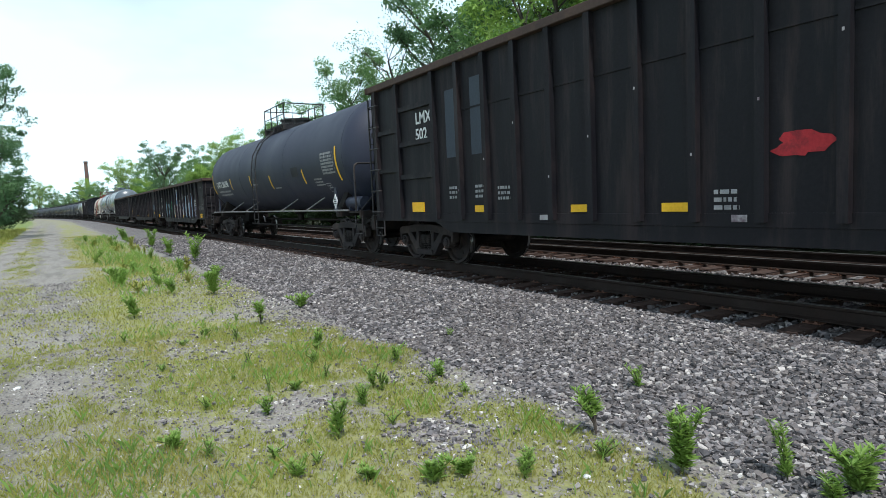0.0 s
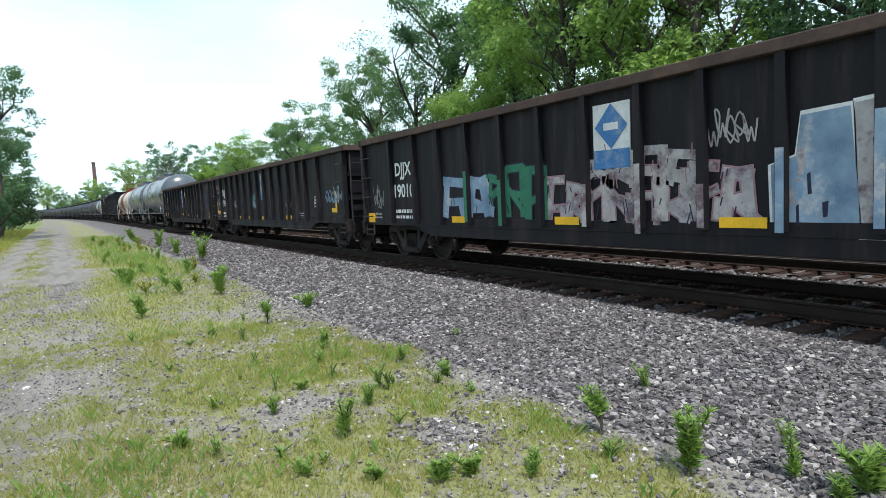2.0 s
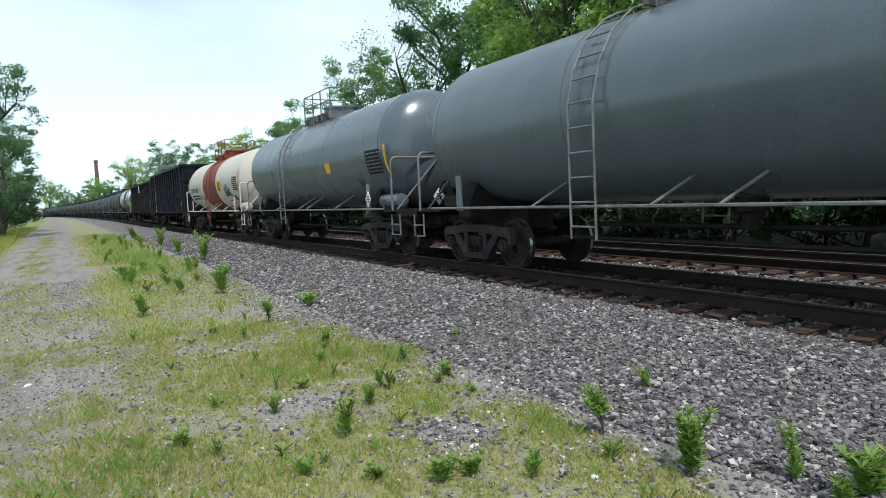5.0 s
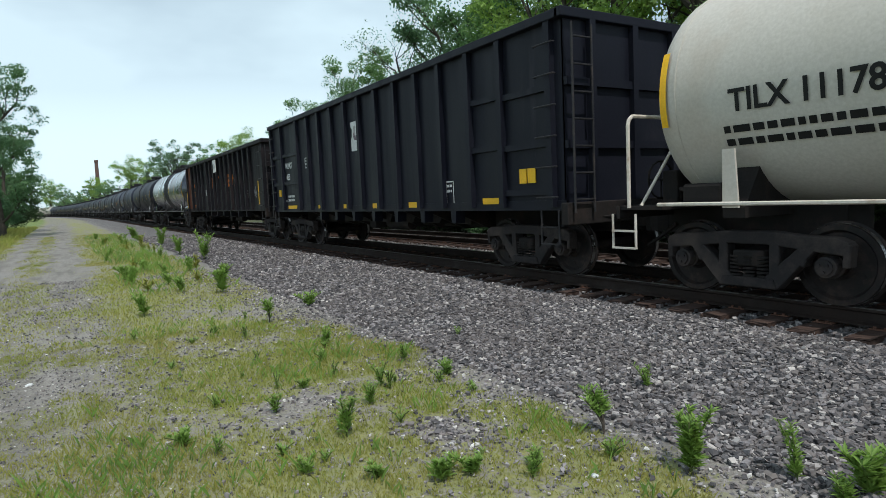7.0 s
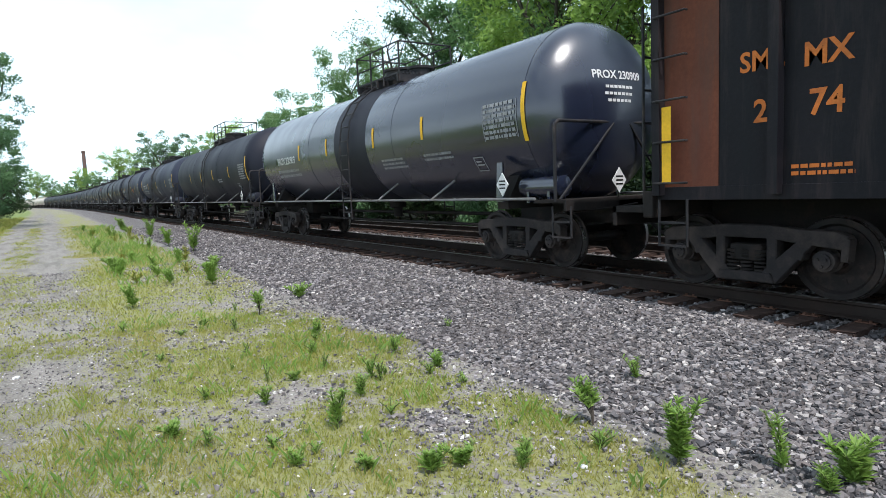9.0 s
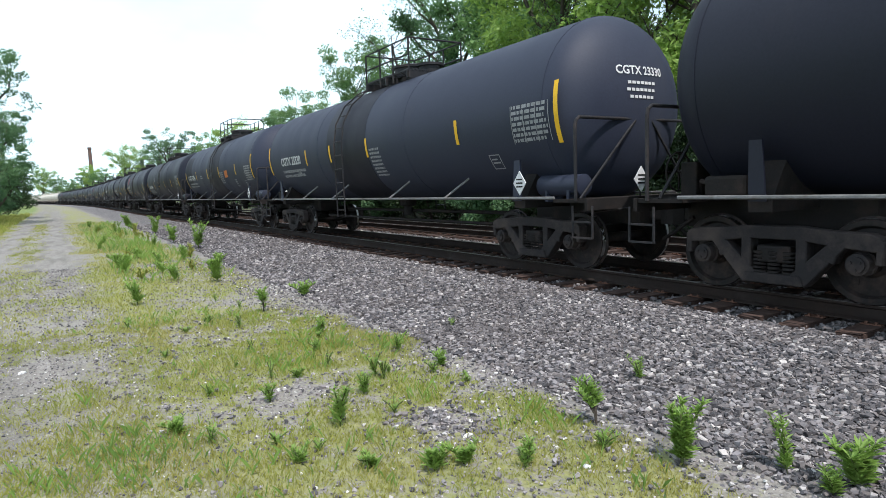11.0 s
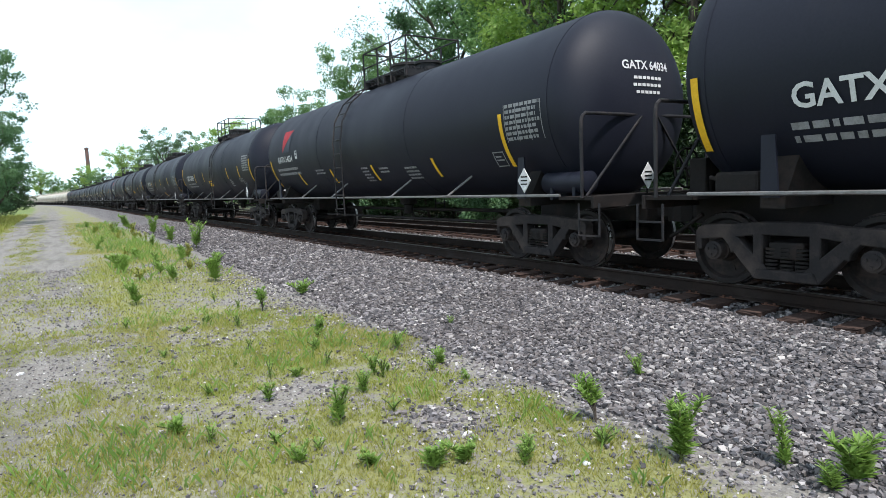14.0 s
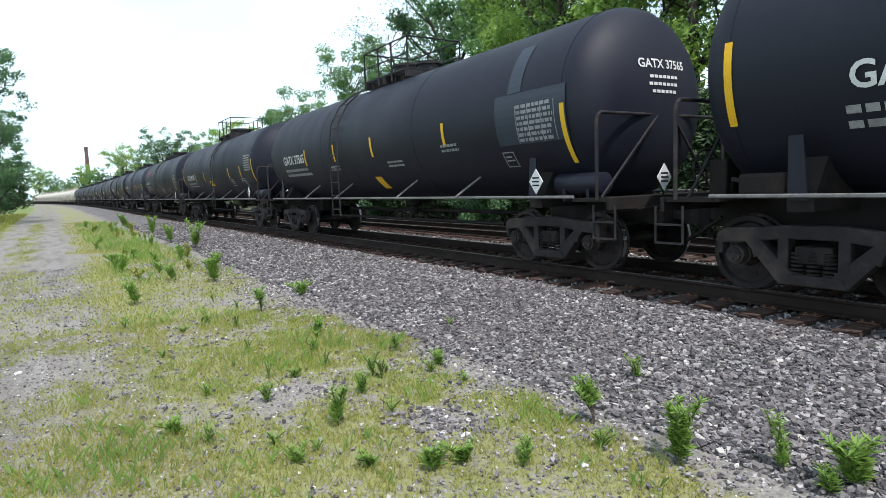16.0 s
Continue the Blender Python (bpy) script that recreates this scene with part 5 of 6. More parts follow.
    car, side = tank_car(117.3, 132.4, "cream-white tank car with rusty red middle band", "white_tank", 1.42, 3.95, mid=124.975, trim="cream_rod", line="cream_rod", mark="TILX 111783", ink="black_ink",
                         mark_size=0.35, mark_u=-4.3, mark_v=2.33, bands=[(-1.66, 1.72, "red_band")], dome="red_band", saddle="white_tank", placard=1.9, ladder_u=0.2, ladder_paint="red_band", table=2.69,
                         stripes=[(6.42, 2.05, 3.0), (3.06, 2.29, 2.75), (-2.88, 2.34, 2.73), (-6.18, 2.14, 3.08), (1.99, 2.25, 2.72), (-1.72, 2.3, 2.75)], blocks=[(-2.2, 2.0, 0.6, 4), (3.9, 1.6, 0.7, 2)])
    patch(side, car, 2.08, 2.68, 2.13, 2.62, "yellow", 0.008, "notice_plate")
    tagged(part("notice_print", side.lines(bmesh.new(), 2.38, 2.56, 0.5, 4, 0.06, 0.045, 3, 0.010), M["black_ink"], car.ob), kind="stuff")
    scrawl(side, car, M["black_ink"], 4.0, 2.1, 1.1, 0.55, 97, 0.045, 4, 0.006)
    patch(side, car, 4.94, 5.29, 1.58, 1.86, "black_ink", 0.004, "notice_plate")

    # tall black gondolas
    ribs = [7.72, 6.41, 5.4, 4.35, 3.36, 2.34, 1.31, 0.28, -0.65, -1.66, -2.71, -3.69, -4.75, -6.47, -7.72]
    cross = [(-6.35, -5.46, z) for z in (3.05, 2.2)] + [(-7.65, -6.47, z) for z in (3.0, 2.15, 1.4)] + [(6.53, 7.66, z) for z in (2.97, 2.05)] + [(4.81, 6.41, z) for z in (2.97, 2.05)]
    car, side = gondola(132.4, 149.25, "tall clean black gondola with heavy ribs", 1.16, 3.98, ribs, "gondola_new", "gondola_new", mid=140.975, rib_width=0.13, cross=cross,
                        mark=[("MLMX", -5.9, 2.62, 0.27), ("453", -6.0, 2.25, 0.27)], hopper=True,
                        reflectors=[(-7.15, -6.92, 1.63, 1.86), (-6.15, -5.25, 1.2, 1.31), (6.85, 7.03, 1.55, 1.79), (7.07, 7.27, 1.55, 1.79), (5.72, 6.35, 1.22, 1.33),
                                    (-3.16, -2.81, 1.2, 1.3), (-1.12, -0.72, 1.19, 1.3), (0.81, 1.25, 1.18, 1.3), (2.76, 3.19, 1.18, 1.3)])
    part("poster", side.poly(bmesh.new(), [(-0.36, 2.66), (0.19, 2.66), (0.19, 3.41), (-0.37, 3.40), (-0.36, 3.28), (-0.28, 3.22), (-0.31, 3.02), (-0.36, 2.97)], 0.003), M["white"], car.ob, "torn white paper poster")
    blobs(side, car, "chalk", [(-0.12, 3.1, 0.16, 0.4), (0.02, 2.98, 0.2, 0.14)], 33, 0.005)
    outline(side, car, -4.2, -3.93, 2.45, 2.77)
    outline(side, car, 4.4, 4.7, 1.23, 1.69)
    lines(side, car, -5.75, 1.65, 0.75, 2, 0.07, 11, "white")
    lines(side, car, -6.4, 1.5, 0.4, 1, 0.06, 12)

    ribs = [8.55, 6.53, 5.67, 4.84, 3.94, 3.04, 2.1, 1.15, 0.1, -0.67, -1.52, -2.38, -3.81, -4.8, -5.75, -7.0, -8.55]
    car, side = gondola(149.25, 167.65, "black hopper gondola with orange letter shapes and rust", 1.2, 3.7, ribs, "gondola", "gondola", mid=158.45, hopper=True, rib_depth=0.12, truck_in=0.95,
                        mark=[("SML", -7.2, 2.62, 0.30), ("MX", -6.5, 2.58, 0.33), ("21", -7.12, 2.08, 0.34), ("74", -6.5, 2.1, 0.36)], mark_ink="orange")
    for u0, u1, v1 in ((-1.8, -1.36, 2.84), (-1.05, -0.62, 2.83), (-0.08, 0.14, 2.94), (0.6, 0.86, 2.96), (1.48, 1.72, 2.82), (2.12, 2.62, 2.82), (2.95, 3.18, 2.78), (3.35, 3.58, 2.76)):
        lean = 0.07
        part("letter_shape", side.poly(bmesh.new(), [(u0, 2.27), (u1 - lean, 2.27), (u1, v1), (u0 + lean, v1)], 0.002), M["orange"], car.ob, "faded orange block letter shape")
        if u1 - u0 > 0.4:
            c = (u0 + u1) / 2
            for va, vb in ((2.38, 2.48), (2.60, 2.69)):
                patch(side, car, c - 0.09, c + 0.10, va, vb, "gondola", 0.004, "letter_gap")
        else:
            patch(side, car, u1 - 0.03, u1 + 0.12, v1 - 0.22, v1 - 0.1, "orange", 0.002, "letter_shape")
    for k in range(4):
        v = 2.42 + 0.15 * k
        part("emblem", side.poly(bmesh.new(), [(-2.68, v), (-2.42, v + 0.06), (-2.40, v + 0.17), (-2.66, v + 0.11)], 0.002 + 0.0004 * k), M["orange"], car.ob)
    bm = bmesh.new()
    h = car.length / 2 - 0.55
    for y0, y1, z0, z1 in ((0.14, 0.7, 0.98, 1.06), (0.64, 0.7, 0.80, 1.06)):
        box(bm, -1.5, 1.5, h + y0, h + y1, z0, z1)
    box(bm, -0.3, 0.3, h - 0.05, h + 0.9, 0.72, 0.98)
    part("end_platform", bm, M["under"], car.ob)
    patch(side, car, -8.5, -7.72, 1.3, 3.68, "rust", 0.0015, "rust_panel")
    patch(Side(x=-1.58, d=side.d), car, -8.42, -8.28, 1.34, 2.27, "yellow", 0.03, "reflector")
    patch(side, car, 7.38, 7.5, 1.4, 2.31, "yellow", 0.003, "reflector")
    patch(side, car, 3.62, 3.73, 1.38, 1.88, "yellow", 0.003, "reflector")
    patch(side, car, -1.78, -1.71, 1.4, 1.82, "yellow", 0.003, "reflector")
    bm = bmesh.new()
    box(bm, -1.597, -1.582, -0.29 * K - side.d, 0.36 * K - side.d, 3.03, 3.62)
    part("plate", bm, M["white"], car.ob, "white metal plate with a faint drawing")
    scrawl(Side(x=-1.58, d=side.d), car, M["grey_ink"], -0.12, 3.32, 0.3, 0.28, 98, 0.02, 3, 0.013)
    scrawl(side, car, M["white"], -2.85, 2.1, 0.95, 0.45, 99, 0.04, 5, 0.003)
    outline(side, car, 5.28, 5.75, 1.67, 2.0)
    lines(side, car, 6.2, 2.42, 0.4, 4, 0.04, 13)
    scrawl(side, car, M["grey_ink"], 7.0, 1.9, 0.35, 0.5, 100, 0.02, 3, 0.003)
    lines(side, car, -6.5, 1.5, 0.7, 2, 0.04, 14, "orange")

    # the long run of black tanks
    def stripes(front, fu, v, *us):
        return [(fu, front, front + 0.95)] + [(u, v, v + 0.46) for u in us]
    tank_car(168.35, 186.1, "glossy black tank car with dark middle band", "gloss_tank", 1.5, 4.11, mid=176.6, mark="PROX 230909", mark_size=0.3, ladder_u=-0.45, table=2.8, mark_v=2.45,
             bands=[(-0.7, 1.3, "new_paint")], stripes=stripes(2.1, 6.85, 2.4, 3.5, 1.15, -1.9, -4.2), blocks=[(2.0, 2.1, 1.2, 3), (4.0, 2.1, 1.2, 2)])
    tank_car(186.1, 204, "black tank car with yellow stripes and white stencils", "black_tank", 1.5, 4.11, mid=194.525, mark="", ladder_u=-0.5,
             stripes=stripes(2.0, 7.3, 2.2, 4.4, 1.2, -1.5, -4.3), blocks=[(2.6, 2.2, 0.9, 2)])
    tank_car(204, 221.77, "black tank car with dark repainted band at the ladder", "blue_tank", 1.5, 4.11, mid=212.375, mark="CGTX 23330", ladder_u=-1.43, mark_u=-5.78, mark_v=2.38,
             bands=[(-0.2, 2.45, "new_paint")], stripes=stripes(2.0, 7.3, 2.18, 0.21, -2.27, -4.28, 4.4) + [(-8.1, 2.0, 2.95)], blocks=[(0.65, 2.38, 0.6, 8), (-5.2, 2.0, 0.4, 1)])
    car, side = tank_car(221.77, 239.3, "slate-black tank car with two dark repainted areas", "blue_tank", 1.5, 4.11, mid=230.325, mark="GATX 67704", mark_u=-5.68, ladder_u=-0.04, table=2.52,
                         bands=[(-1.45, 1.23, "new_paint")], patches=[(-7.55, -5.6, 1.95, 3.55, "new_paint")], stripes=stripes(1.98, 7.15, 2.2, 4.5, 1.25, -1.36, -4.35) + [(-7.42, 1.75, 2.67)],
                         blocks=[(1.75, 2.42, 0.65, 6), (4.1, 2.02, 0.3, 4), (-3.0, 2.4, 0.6, 2)])
    patch(side, car, 2.4, 2.95, 2.15, 2.46, "orange", 0.003, "notice_plate")
    car, side = tank_car(239.3, 257.82, "plain black tank car with yellow stripes", "black_tank", 1.5, 4.11, mid=248.35, mark="GATX 41646", mark_u=-6.03, ladder_u=-0.58, mark_v=2.15,
                         stripes=stripes(1.55, 7.42, 2.03, 4.3, 1.3, -1.66, -4.12) + [(-8.18, 1.61, 2.53)], blocks=[(1.95, 1.9, 0.5, 5), (5.4, 2.3, 0.4, 1), (-3.0, 2.0, 0.8, 1)])
    outline(side, car, -3.75, -3.52, 2.55, 2.8)
    car, side = tank_car(257.82, 275.68, "matt black tank car with a red and dark emblem", "black_tank", 1.5, 4.11, mid=266.35, mark="GATX 64034", ladder_u=-1.36, mark_u=-6.1, mark_v=2.42, mark_size=0.27, table_u=6.95,
                         stripes=stripes(1.6, 5.88, 1.48, 3.25, 0.25, -2.5, -5.23) + [(-7.75, 1.47, 2.45)], blocks=[(-3.3, 1.98, 0.7, 2), (-0.2, 1.9, 0.4, 5), (0.85, 1.85, 0.5, 2), (2.2, 1.8, 0.6, 4)])
    bm, bm2 = bmesh.new(), bmesh.new()
    for k in range(12):
        a, b = k / 12, (k + 1) / 12
        va, vb = 2.65 + 0.7 * a, 2.65 + 0.7 * b
        side.poly(bm, [(-6.3 - 0.08 * a, va), (-6.3 + 0.8 * a, va), (-6.3 + 0.8 * b, vb), (-6.3 - 0.08 * b, vb)] if k else [(-6.3, va), (-6.3 + 0.8 * b, vb), (-6.3 - 0.08 * b, vb)], 0.005)
        side.poly(bm2, [(-6.25 + 0.8 * a, va), (-5.62 + 0.17 * a, va), (-5.62 + 0.17 * b, vb), (-6.25 + 0.8 * b, vb)], 0.005)
    part("emblem", bm, M["red"], car.ob, "red triangular emblem")
    part("emblem", bm2, M["slate"], car.ob)
    outline(side, car, -5.1, -4.9, 2.4, 2.65)
    car, side = tank_car(275.68, 293.5, "matt black tank car with a yellow notice", "black_tank", 1.5, 4.11, mid=284.325, mark="GATX 89569", ladder_u=0.45, mark_u=-5.46, mark_v=2.3, table=2.88,
                         stripes=stripes(1.75, 7.25, 2.05, 5.35, 3.3, -2.0, -4.2) + [(-7.75, 1.94, 2.88)], blocks=[(3.6, 2.0, 0.5, 4), (5.4, 2.0, 0.6, 2)])
    patch(side, car, -1.05, -0.35, 1.76, 2.05, "yellow", 0.003, "notice_plate")
    car, side = tank_car(293.5, 311.3, "black tank car with a slate repaint by the data table", "black_tank", 1.5, 4.11, mid=302.3, mark="GATX 37565", mark_u=-5.28, ladder_u=-1.65, mark_v=2.36, table=2.66,
                         patches=[(5.7, 7.5, 2.03, 2.86, "slate"), (6.05, 6.4, 2.87, 3.75, "slate")], stripes=stripes(1.62, 7.42, 2.15, 3.92, 0.55, -1.88, -4.2), blocks=[(4.1, 2.2, 0.7, 2), (1.6, 2.0, 0.8, 2), (-2.0, 2.05, 0.7, 2)])
    patch(side, car, 0.1, 0.45, 1.2, 1.62, "yellow", 0.002, "notice_plate")
    return along(311.3)


LAST = build_train()


def far_cars(s):
    """The rest of the train, never near: copies of the black tanks, then plain cream ones."""
    blacks, plain = CARS[-5:], None
    while s < 655:
        if s < 456:
            src = blacks[-1 - (int(s) % 5)]
        elif plain is None:
            plain, _ = tank_car(6.5 + (s - 6.5) / K, 6.5 + (s - 6.5) / K + 15.3, "plain cream-white tank car far down the train", "white_tank", 1.42, 3.95, trim="cream_rod", line="cream_rod", dome="white_tank", saddle="white_tank")
            s += plain.length
            continue
        else:
            src = plain
        EXTRA.append(Car("", "", s, s + src.length, copy_thing(src.ob, pose(0, 0, 0))))
        s += src.length


EXTRA = []
far_cars(LAST)


# ---- loose stones, grass and weeds ----
def stones(name, label, regions, seed, material="stone", bare=False):
    """Angular broken stones: regions of (x0, x1, y0, y1, count, smallest, largest)."""
    rng = np.random.default_rng(seed)
    corner = np.array([(-1, -1, -1), (1, -1, -1), (1, 1, -1), (-1, 1, -1), (-1, -1, 1), (1, -1, 1), (1, 1, 1), (-1, 1, 1)], float)
    quads = np.array([(0, 3, 2, 1), (4, 5, 6, 7), (0, 1, 5, 4), (1, 2, 6, 5), (2, 3, 7, 6), (3, 0, 4, 7)])
    V, F, base = [], [], 0
    for x0, x1, y0, y1, n, lo, hi in regions:
        x, y = rng.uniform(x0, x1, n), rng.uniform(y0, y1, n)
        if bare:        # fewer where grass grows thickly
            few = np.array([cover(p, q) for p, q in zip(x, y)]) * 0.9 < rng.uniform(0.15, 1.0, n)
            x, y = x[few], y[few]
            n = len(x)
        size = lo + (hi - lo) * rng.uniform(0, 1, n) ** (2.0 if bare else 1.2)
        size *= 0.5
        v = corner[None] * rng.uniform(0.28, 1.0, (n, 8, 3)) * (size[:, None] * rng.uniform(0.65, 1.15, (n, 3)))[:, None, :]
        v[:, :, 2] *= 0.66
        a, b = rng.uniform(0, 6.28, n), rng.normal(0, 0.45, n)
        ca, sa, cb, sb = np.cos(a), np.sin(a), np.cos(b), np.sin(b)
        X, Y, Z = v[..., 0], v[..., 1] * cb[:, None] - v[..., 2] * sb[:, None], v[..., 1] * sb[:, None] + v[..., 2] * cb[:, None]
        X, Y = X * ca[:, None] - Y * sa[:, None], X * sa[:, None] + Y * ca[:, None]
        z = np.array([ground_height(p, q) for p, q in zip(x, y)]) + size * rng.uniform(-0.2, 1.0, n)
        V.append(np.stack([X + x[:, None], Y + y[:, None], Z + z[:, None]], -1).reshape(-1, 3))
        F.append((quads[None] + (base + 8 * np.arange(n))[:, None, None]).reshape(-1, 4))
        base += 8 * n
    me = arrays_mesh(name, np.concatenate(V), np.concatenate(F), M[material])
    return tagged(new(name, me), label, "stones", kind="stuff")


stones("ballast", "angular grey and brown broken stone ballast", [
    (3.3, 6.66, -6.0, 0.6, 9000, 0.04, 0.09), (3.3, 6.66, 0.6, 7.0, 52000, 0.024, 0.066), (3.3, 6.66, 7.0, 13.0, 26000, 0.034, 0.078), (3.4, 6.66, 13.0, 18.0, 11000, 0.04, 0.085), (3.5, 6.66, 18.0, 40.0, 22000, 0.05, 0.10),
    (6.75, 9.3, 1.5, 16.0, 6000, 0.04, 0.085), (9.3, 10.6, 1.5, 26.0, 9000, 0.04, 0.09), (13.1, 14.4, 2.0, 26.0, 4000, 0.04, 0.09), (6.6, 9.5, 16.0, 30.0, 4000, 0.05, 0.09)], 3)
stones("loose_gravel", "scattered small stones lying in thin grass", [
    (2.5, 3.6, -4.0, 16.0, 8500, 0.02, 0.05), (-1.5, 3.2, 0.5, 9.0, 30000, 0.008, 0.028), (0.2, 3.3, 1.5, 9.0, 5000, 0.02, 0.048), (1.9, 2.5, 3.2, 4.0, 600, 0.02, 0.055), (-1.5, 3.2, 9.0, 18.0, 14000, 0.014, 0.04)], 4, "gravel", True)


def blades(name, label, count, x0, x1, y0, y1, lo, hi, wide, material, seed, need=0.45):
    """Grass: one bent blade a time, where the cover is thick enough."""
    rng = np.random.default_rng(seed)
    x, y = rng.uniform(x0, x1, count * 3), rng.uniform(y0, y1, count * 3)
    c = np.array([cover(p, q) for p, q in zip(x, y)])
    keep = np.nonzero(c + rng.normal(0, 0.10, len(c)) > need)[0][:count]
    x, y, c = x[keep], y[keep], c[keep]
    n = len(x)
    h = rng.uniform(lo, hi, n) * (0.6 + 0.6 * np.clip(c, 0, 1))
    a, lean, w = rng.uniform(0, 6.28, n), rng.uniform(0.1, 0.9, n) * h, rng.uniform(0.6, 1.2, n) * wide
    z = np.array([ground_height(p, q) for p, q in zip(x, y)]) - 0.004
    dx, dy = np.cos(a), np.sin(a)
    b = rng.uniform(0, 6.28, n)
    lx, ly = np.cos(b) * lean, np.sin(b) * lean
    p0 = np.stack([x - dx * w, y - dy * w, z], -1)
    p1 = np.stack([x + dx * w, y + dy * w, z], -1)
    p2 = np.stack([x + dx * w * .6 + lx * .35, y + dy * w * .6 + ly * .35, z + h * .6], -1)
    p3 = np.stack([x + lx, y + ly, z + h], -1)
    me = arrays_mesh(name, np.stack([p0, p1, p2, p3], 1).reshape(-1, 3), np.arange(4 * n).reshape(-1, 4), M[material])
    return tagged(new(name, me), label, "grass", kind="stuff")


blades("short_grass", "sparse short yellow-green grass on gravelly soil", 80000, -1.2, 3.4, 0.5, 9.0, 0.012, 0.05, 0.0032, "grass", 5, 0.60)
blades("short_grass", "thin short grass beside the gravel lane", 26000, -3.0, 3.3, 9.0, 26.0, 0.02, 0.06, 0.008, "grass", 6, 0.55)
blades("tall_grass", "tall green weeds and grass along the ballast edge", 2600, 1.0, 3.6, 13.0, 48.0, 0.05, 0.26, 0.007, "weed", 7, 0.80)
blades("short_grass", "thin short grass on the lane and its edges", 14000, -4.5, 2.8, 26.0, 52.0, 0.03, 0.08, 0.014, "grass", 10, 0.45)
blades("green_tufts", "fresh green grass tufts in the gravel", 14000, -0.4, 3.4, 1.6, 9.5, 0.03, 0.11, 0.0045, "weed", 8, 1.0)
blades("verge_grass", "longer green grass on the far side of the lane", 9000, -12.0, -2.6, 24.0, 90.0, 0.15, 0.4, 0.03, "grass", 9, 0.1)


def weed(x, y, h, spread_, leaves, seed, woody=False, material="weed"):
    """A single wild plant: stems with whorls of narrow leaves."""
    rnd = random.Random(seed)
    root = tagged(new("weed_plant"), "bushy green wild plant with narrow leaves growing in gravel" if not woody else "thin woody sapling with a leafy top in gravel", "plant")
    root.location = (x, y, ground_height(x, y) - 0.01)
    V, F = [], []
    for k in range(rnd.randint(3, 5) if not woody else 4):
        a, lean = rnd.uniform(0, 6.28), rnd.uniform(0.15, 0.8) * spread_
        hh = h * rnd.uniform(0.75, 1.0)
        pts = [Vector((math.cos(a) * lean * f * f, math.sin(a) * lean * f * f, hh * f)) for f in (0, 0.35, 0.7, 1.0)]
        part("stem", pipe(bmesh.new(), pts, 0.004 + 0.004 * h, 5), M["bark" if woody else "stem"], root)
        for i in range(int(leaves * 1.3)):
            f = rnd.uniform(0.5 if woody else 0.12, 1.0)
            p = Vector((math.cos(a) * lean * f * f, math.sin(a) * lean * f * f, hh * f))
            b = rnd.uniform(0, 6.28)
            L = spread_ * rnd.uniform(0.5, 1.0) * (1.1 - 0.45 * f) * 0.62
            d = Vector((math.cos(b), math.sin(b), rnd.uniform(0.4, 1.6))).normalized()
            s_ = d.cross(Vector((0, 0, 1))).normalized() * L * 0.12
            j = len(V)
            V += [p, p + d * L * 0.5 + s_, p + d * L + Vector((0, 0, -0.15 * L)), p + d * L * 0.5 - s_]
            F.append((j, j + 1, j + 2, j + 3))
    part("foliage", arrays_mesh("foliage", np.array([tuple(v) for v in V]), np.array(F), M[material]), None, root)


for k, (x, y, h, w, n, woody) in enumerate((
        (3.08, 2.97, 0.36, 0.20, 50, True), (4.02, 3.39, 0.20, 0.13, 40, False), (3.03, 2.24, 0.46, 0.20, 110, False), (3.40, 1.82, 0.36, 0.16, 50, False),
        (3.52, 1.50, 0.30, 0.24, 90, False), (3.36, 1.55, 0.16, 0.16, 40, False), (3.68, 20.4, 0.95, 0.5, 60, False), (3.67, 30.0, 0.9, 0.5, 50, False),
        (2.54, 12.4, 0.45, 0.35, 60, False), (0.97, 10.7, 0.42, 0.3, 50, False), (2.4, 8.74, 0.36, 0.25, 40, True), (1.6, 4.03, 0.36, 0.18, 45, False),
        (1.78, 3.02, 0.16, 0.18, 50, False), (1.98, 3.0, 0.13, 0.16, 40, False), (2.25, 2.75, 0.14, 0.12, 30, False), (2.35, 2.85, 0.12, 0.14, 30, False),
        (2.05, 4.6, 0.2, 0.14, 30, False), (2.35, 5.0, 0.24, 0.16, 30, False), (3.0, 4.9, 0.14, 0.16, 30, False), (2.9, 5.6, 0.2, 0.16, 26, False),
        (1.35, 4.9, 0.16, 0.14, 26, False), (2.55, 6.9, 0.2, 0.2, 26, False), (0.6, 4.6, 0.12, 0.16, 30, False), (3.3, 9.6, 0.25, 0.3, 30, False),
        (3.0, 14.5, 0.4, 0.3, 40, False), (1.9, 13.2, 0.35, 0.3, 40, False), (3.5, 24.0, 0.7, 0.5, 50, False), (1.2, 15.5, 0.4, 0.35, 40, False),
        (3.3, 38.0, 0.8, 0.6, 50, False), (1.75, 5.4, 0.1, 0.12, 24, False), (1.15, 3.6, 0.12, 0.14, 30, False), (1.5, 3.3, 0.1, 0.14, 30, False), (3.9, 6.1, 0.12, 0.1, 20, False))):
    weed(x, y, h, w, n, 40 + k, woody)


rnd_verge = random.Random(31)
for k in range(34):
    y = rnd_verge.uniform(13.5, 42)
    weed(rnd_verge.uniform(1.1, 3.4), y, rnd_verge.uniform(0.15, 0.36) * (1 + y / 60), rnd_verge.uniform(0.22, 0.4), 22, 200 + k, False, "weed" if k % 3 else "grass")
for k in range(26):
    weed(rnd_verge.uniform(0.6, 3.2), rnd_verge.uniform(2.2, 10.5), rnd_verge.uniform(0.08, 0.2), rnd_verge.uniform(0.08, 0.14), 12, 300 + k)


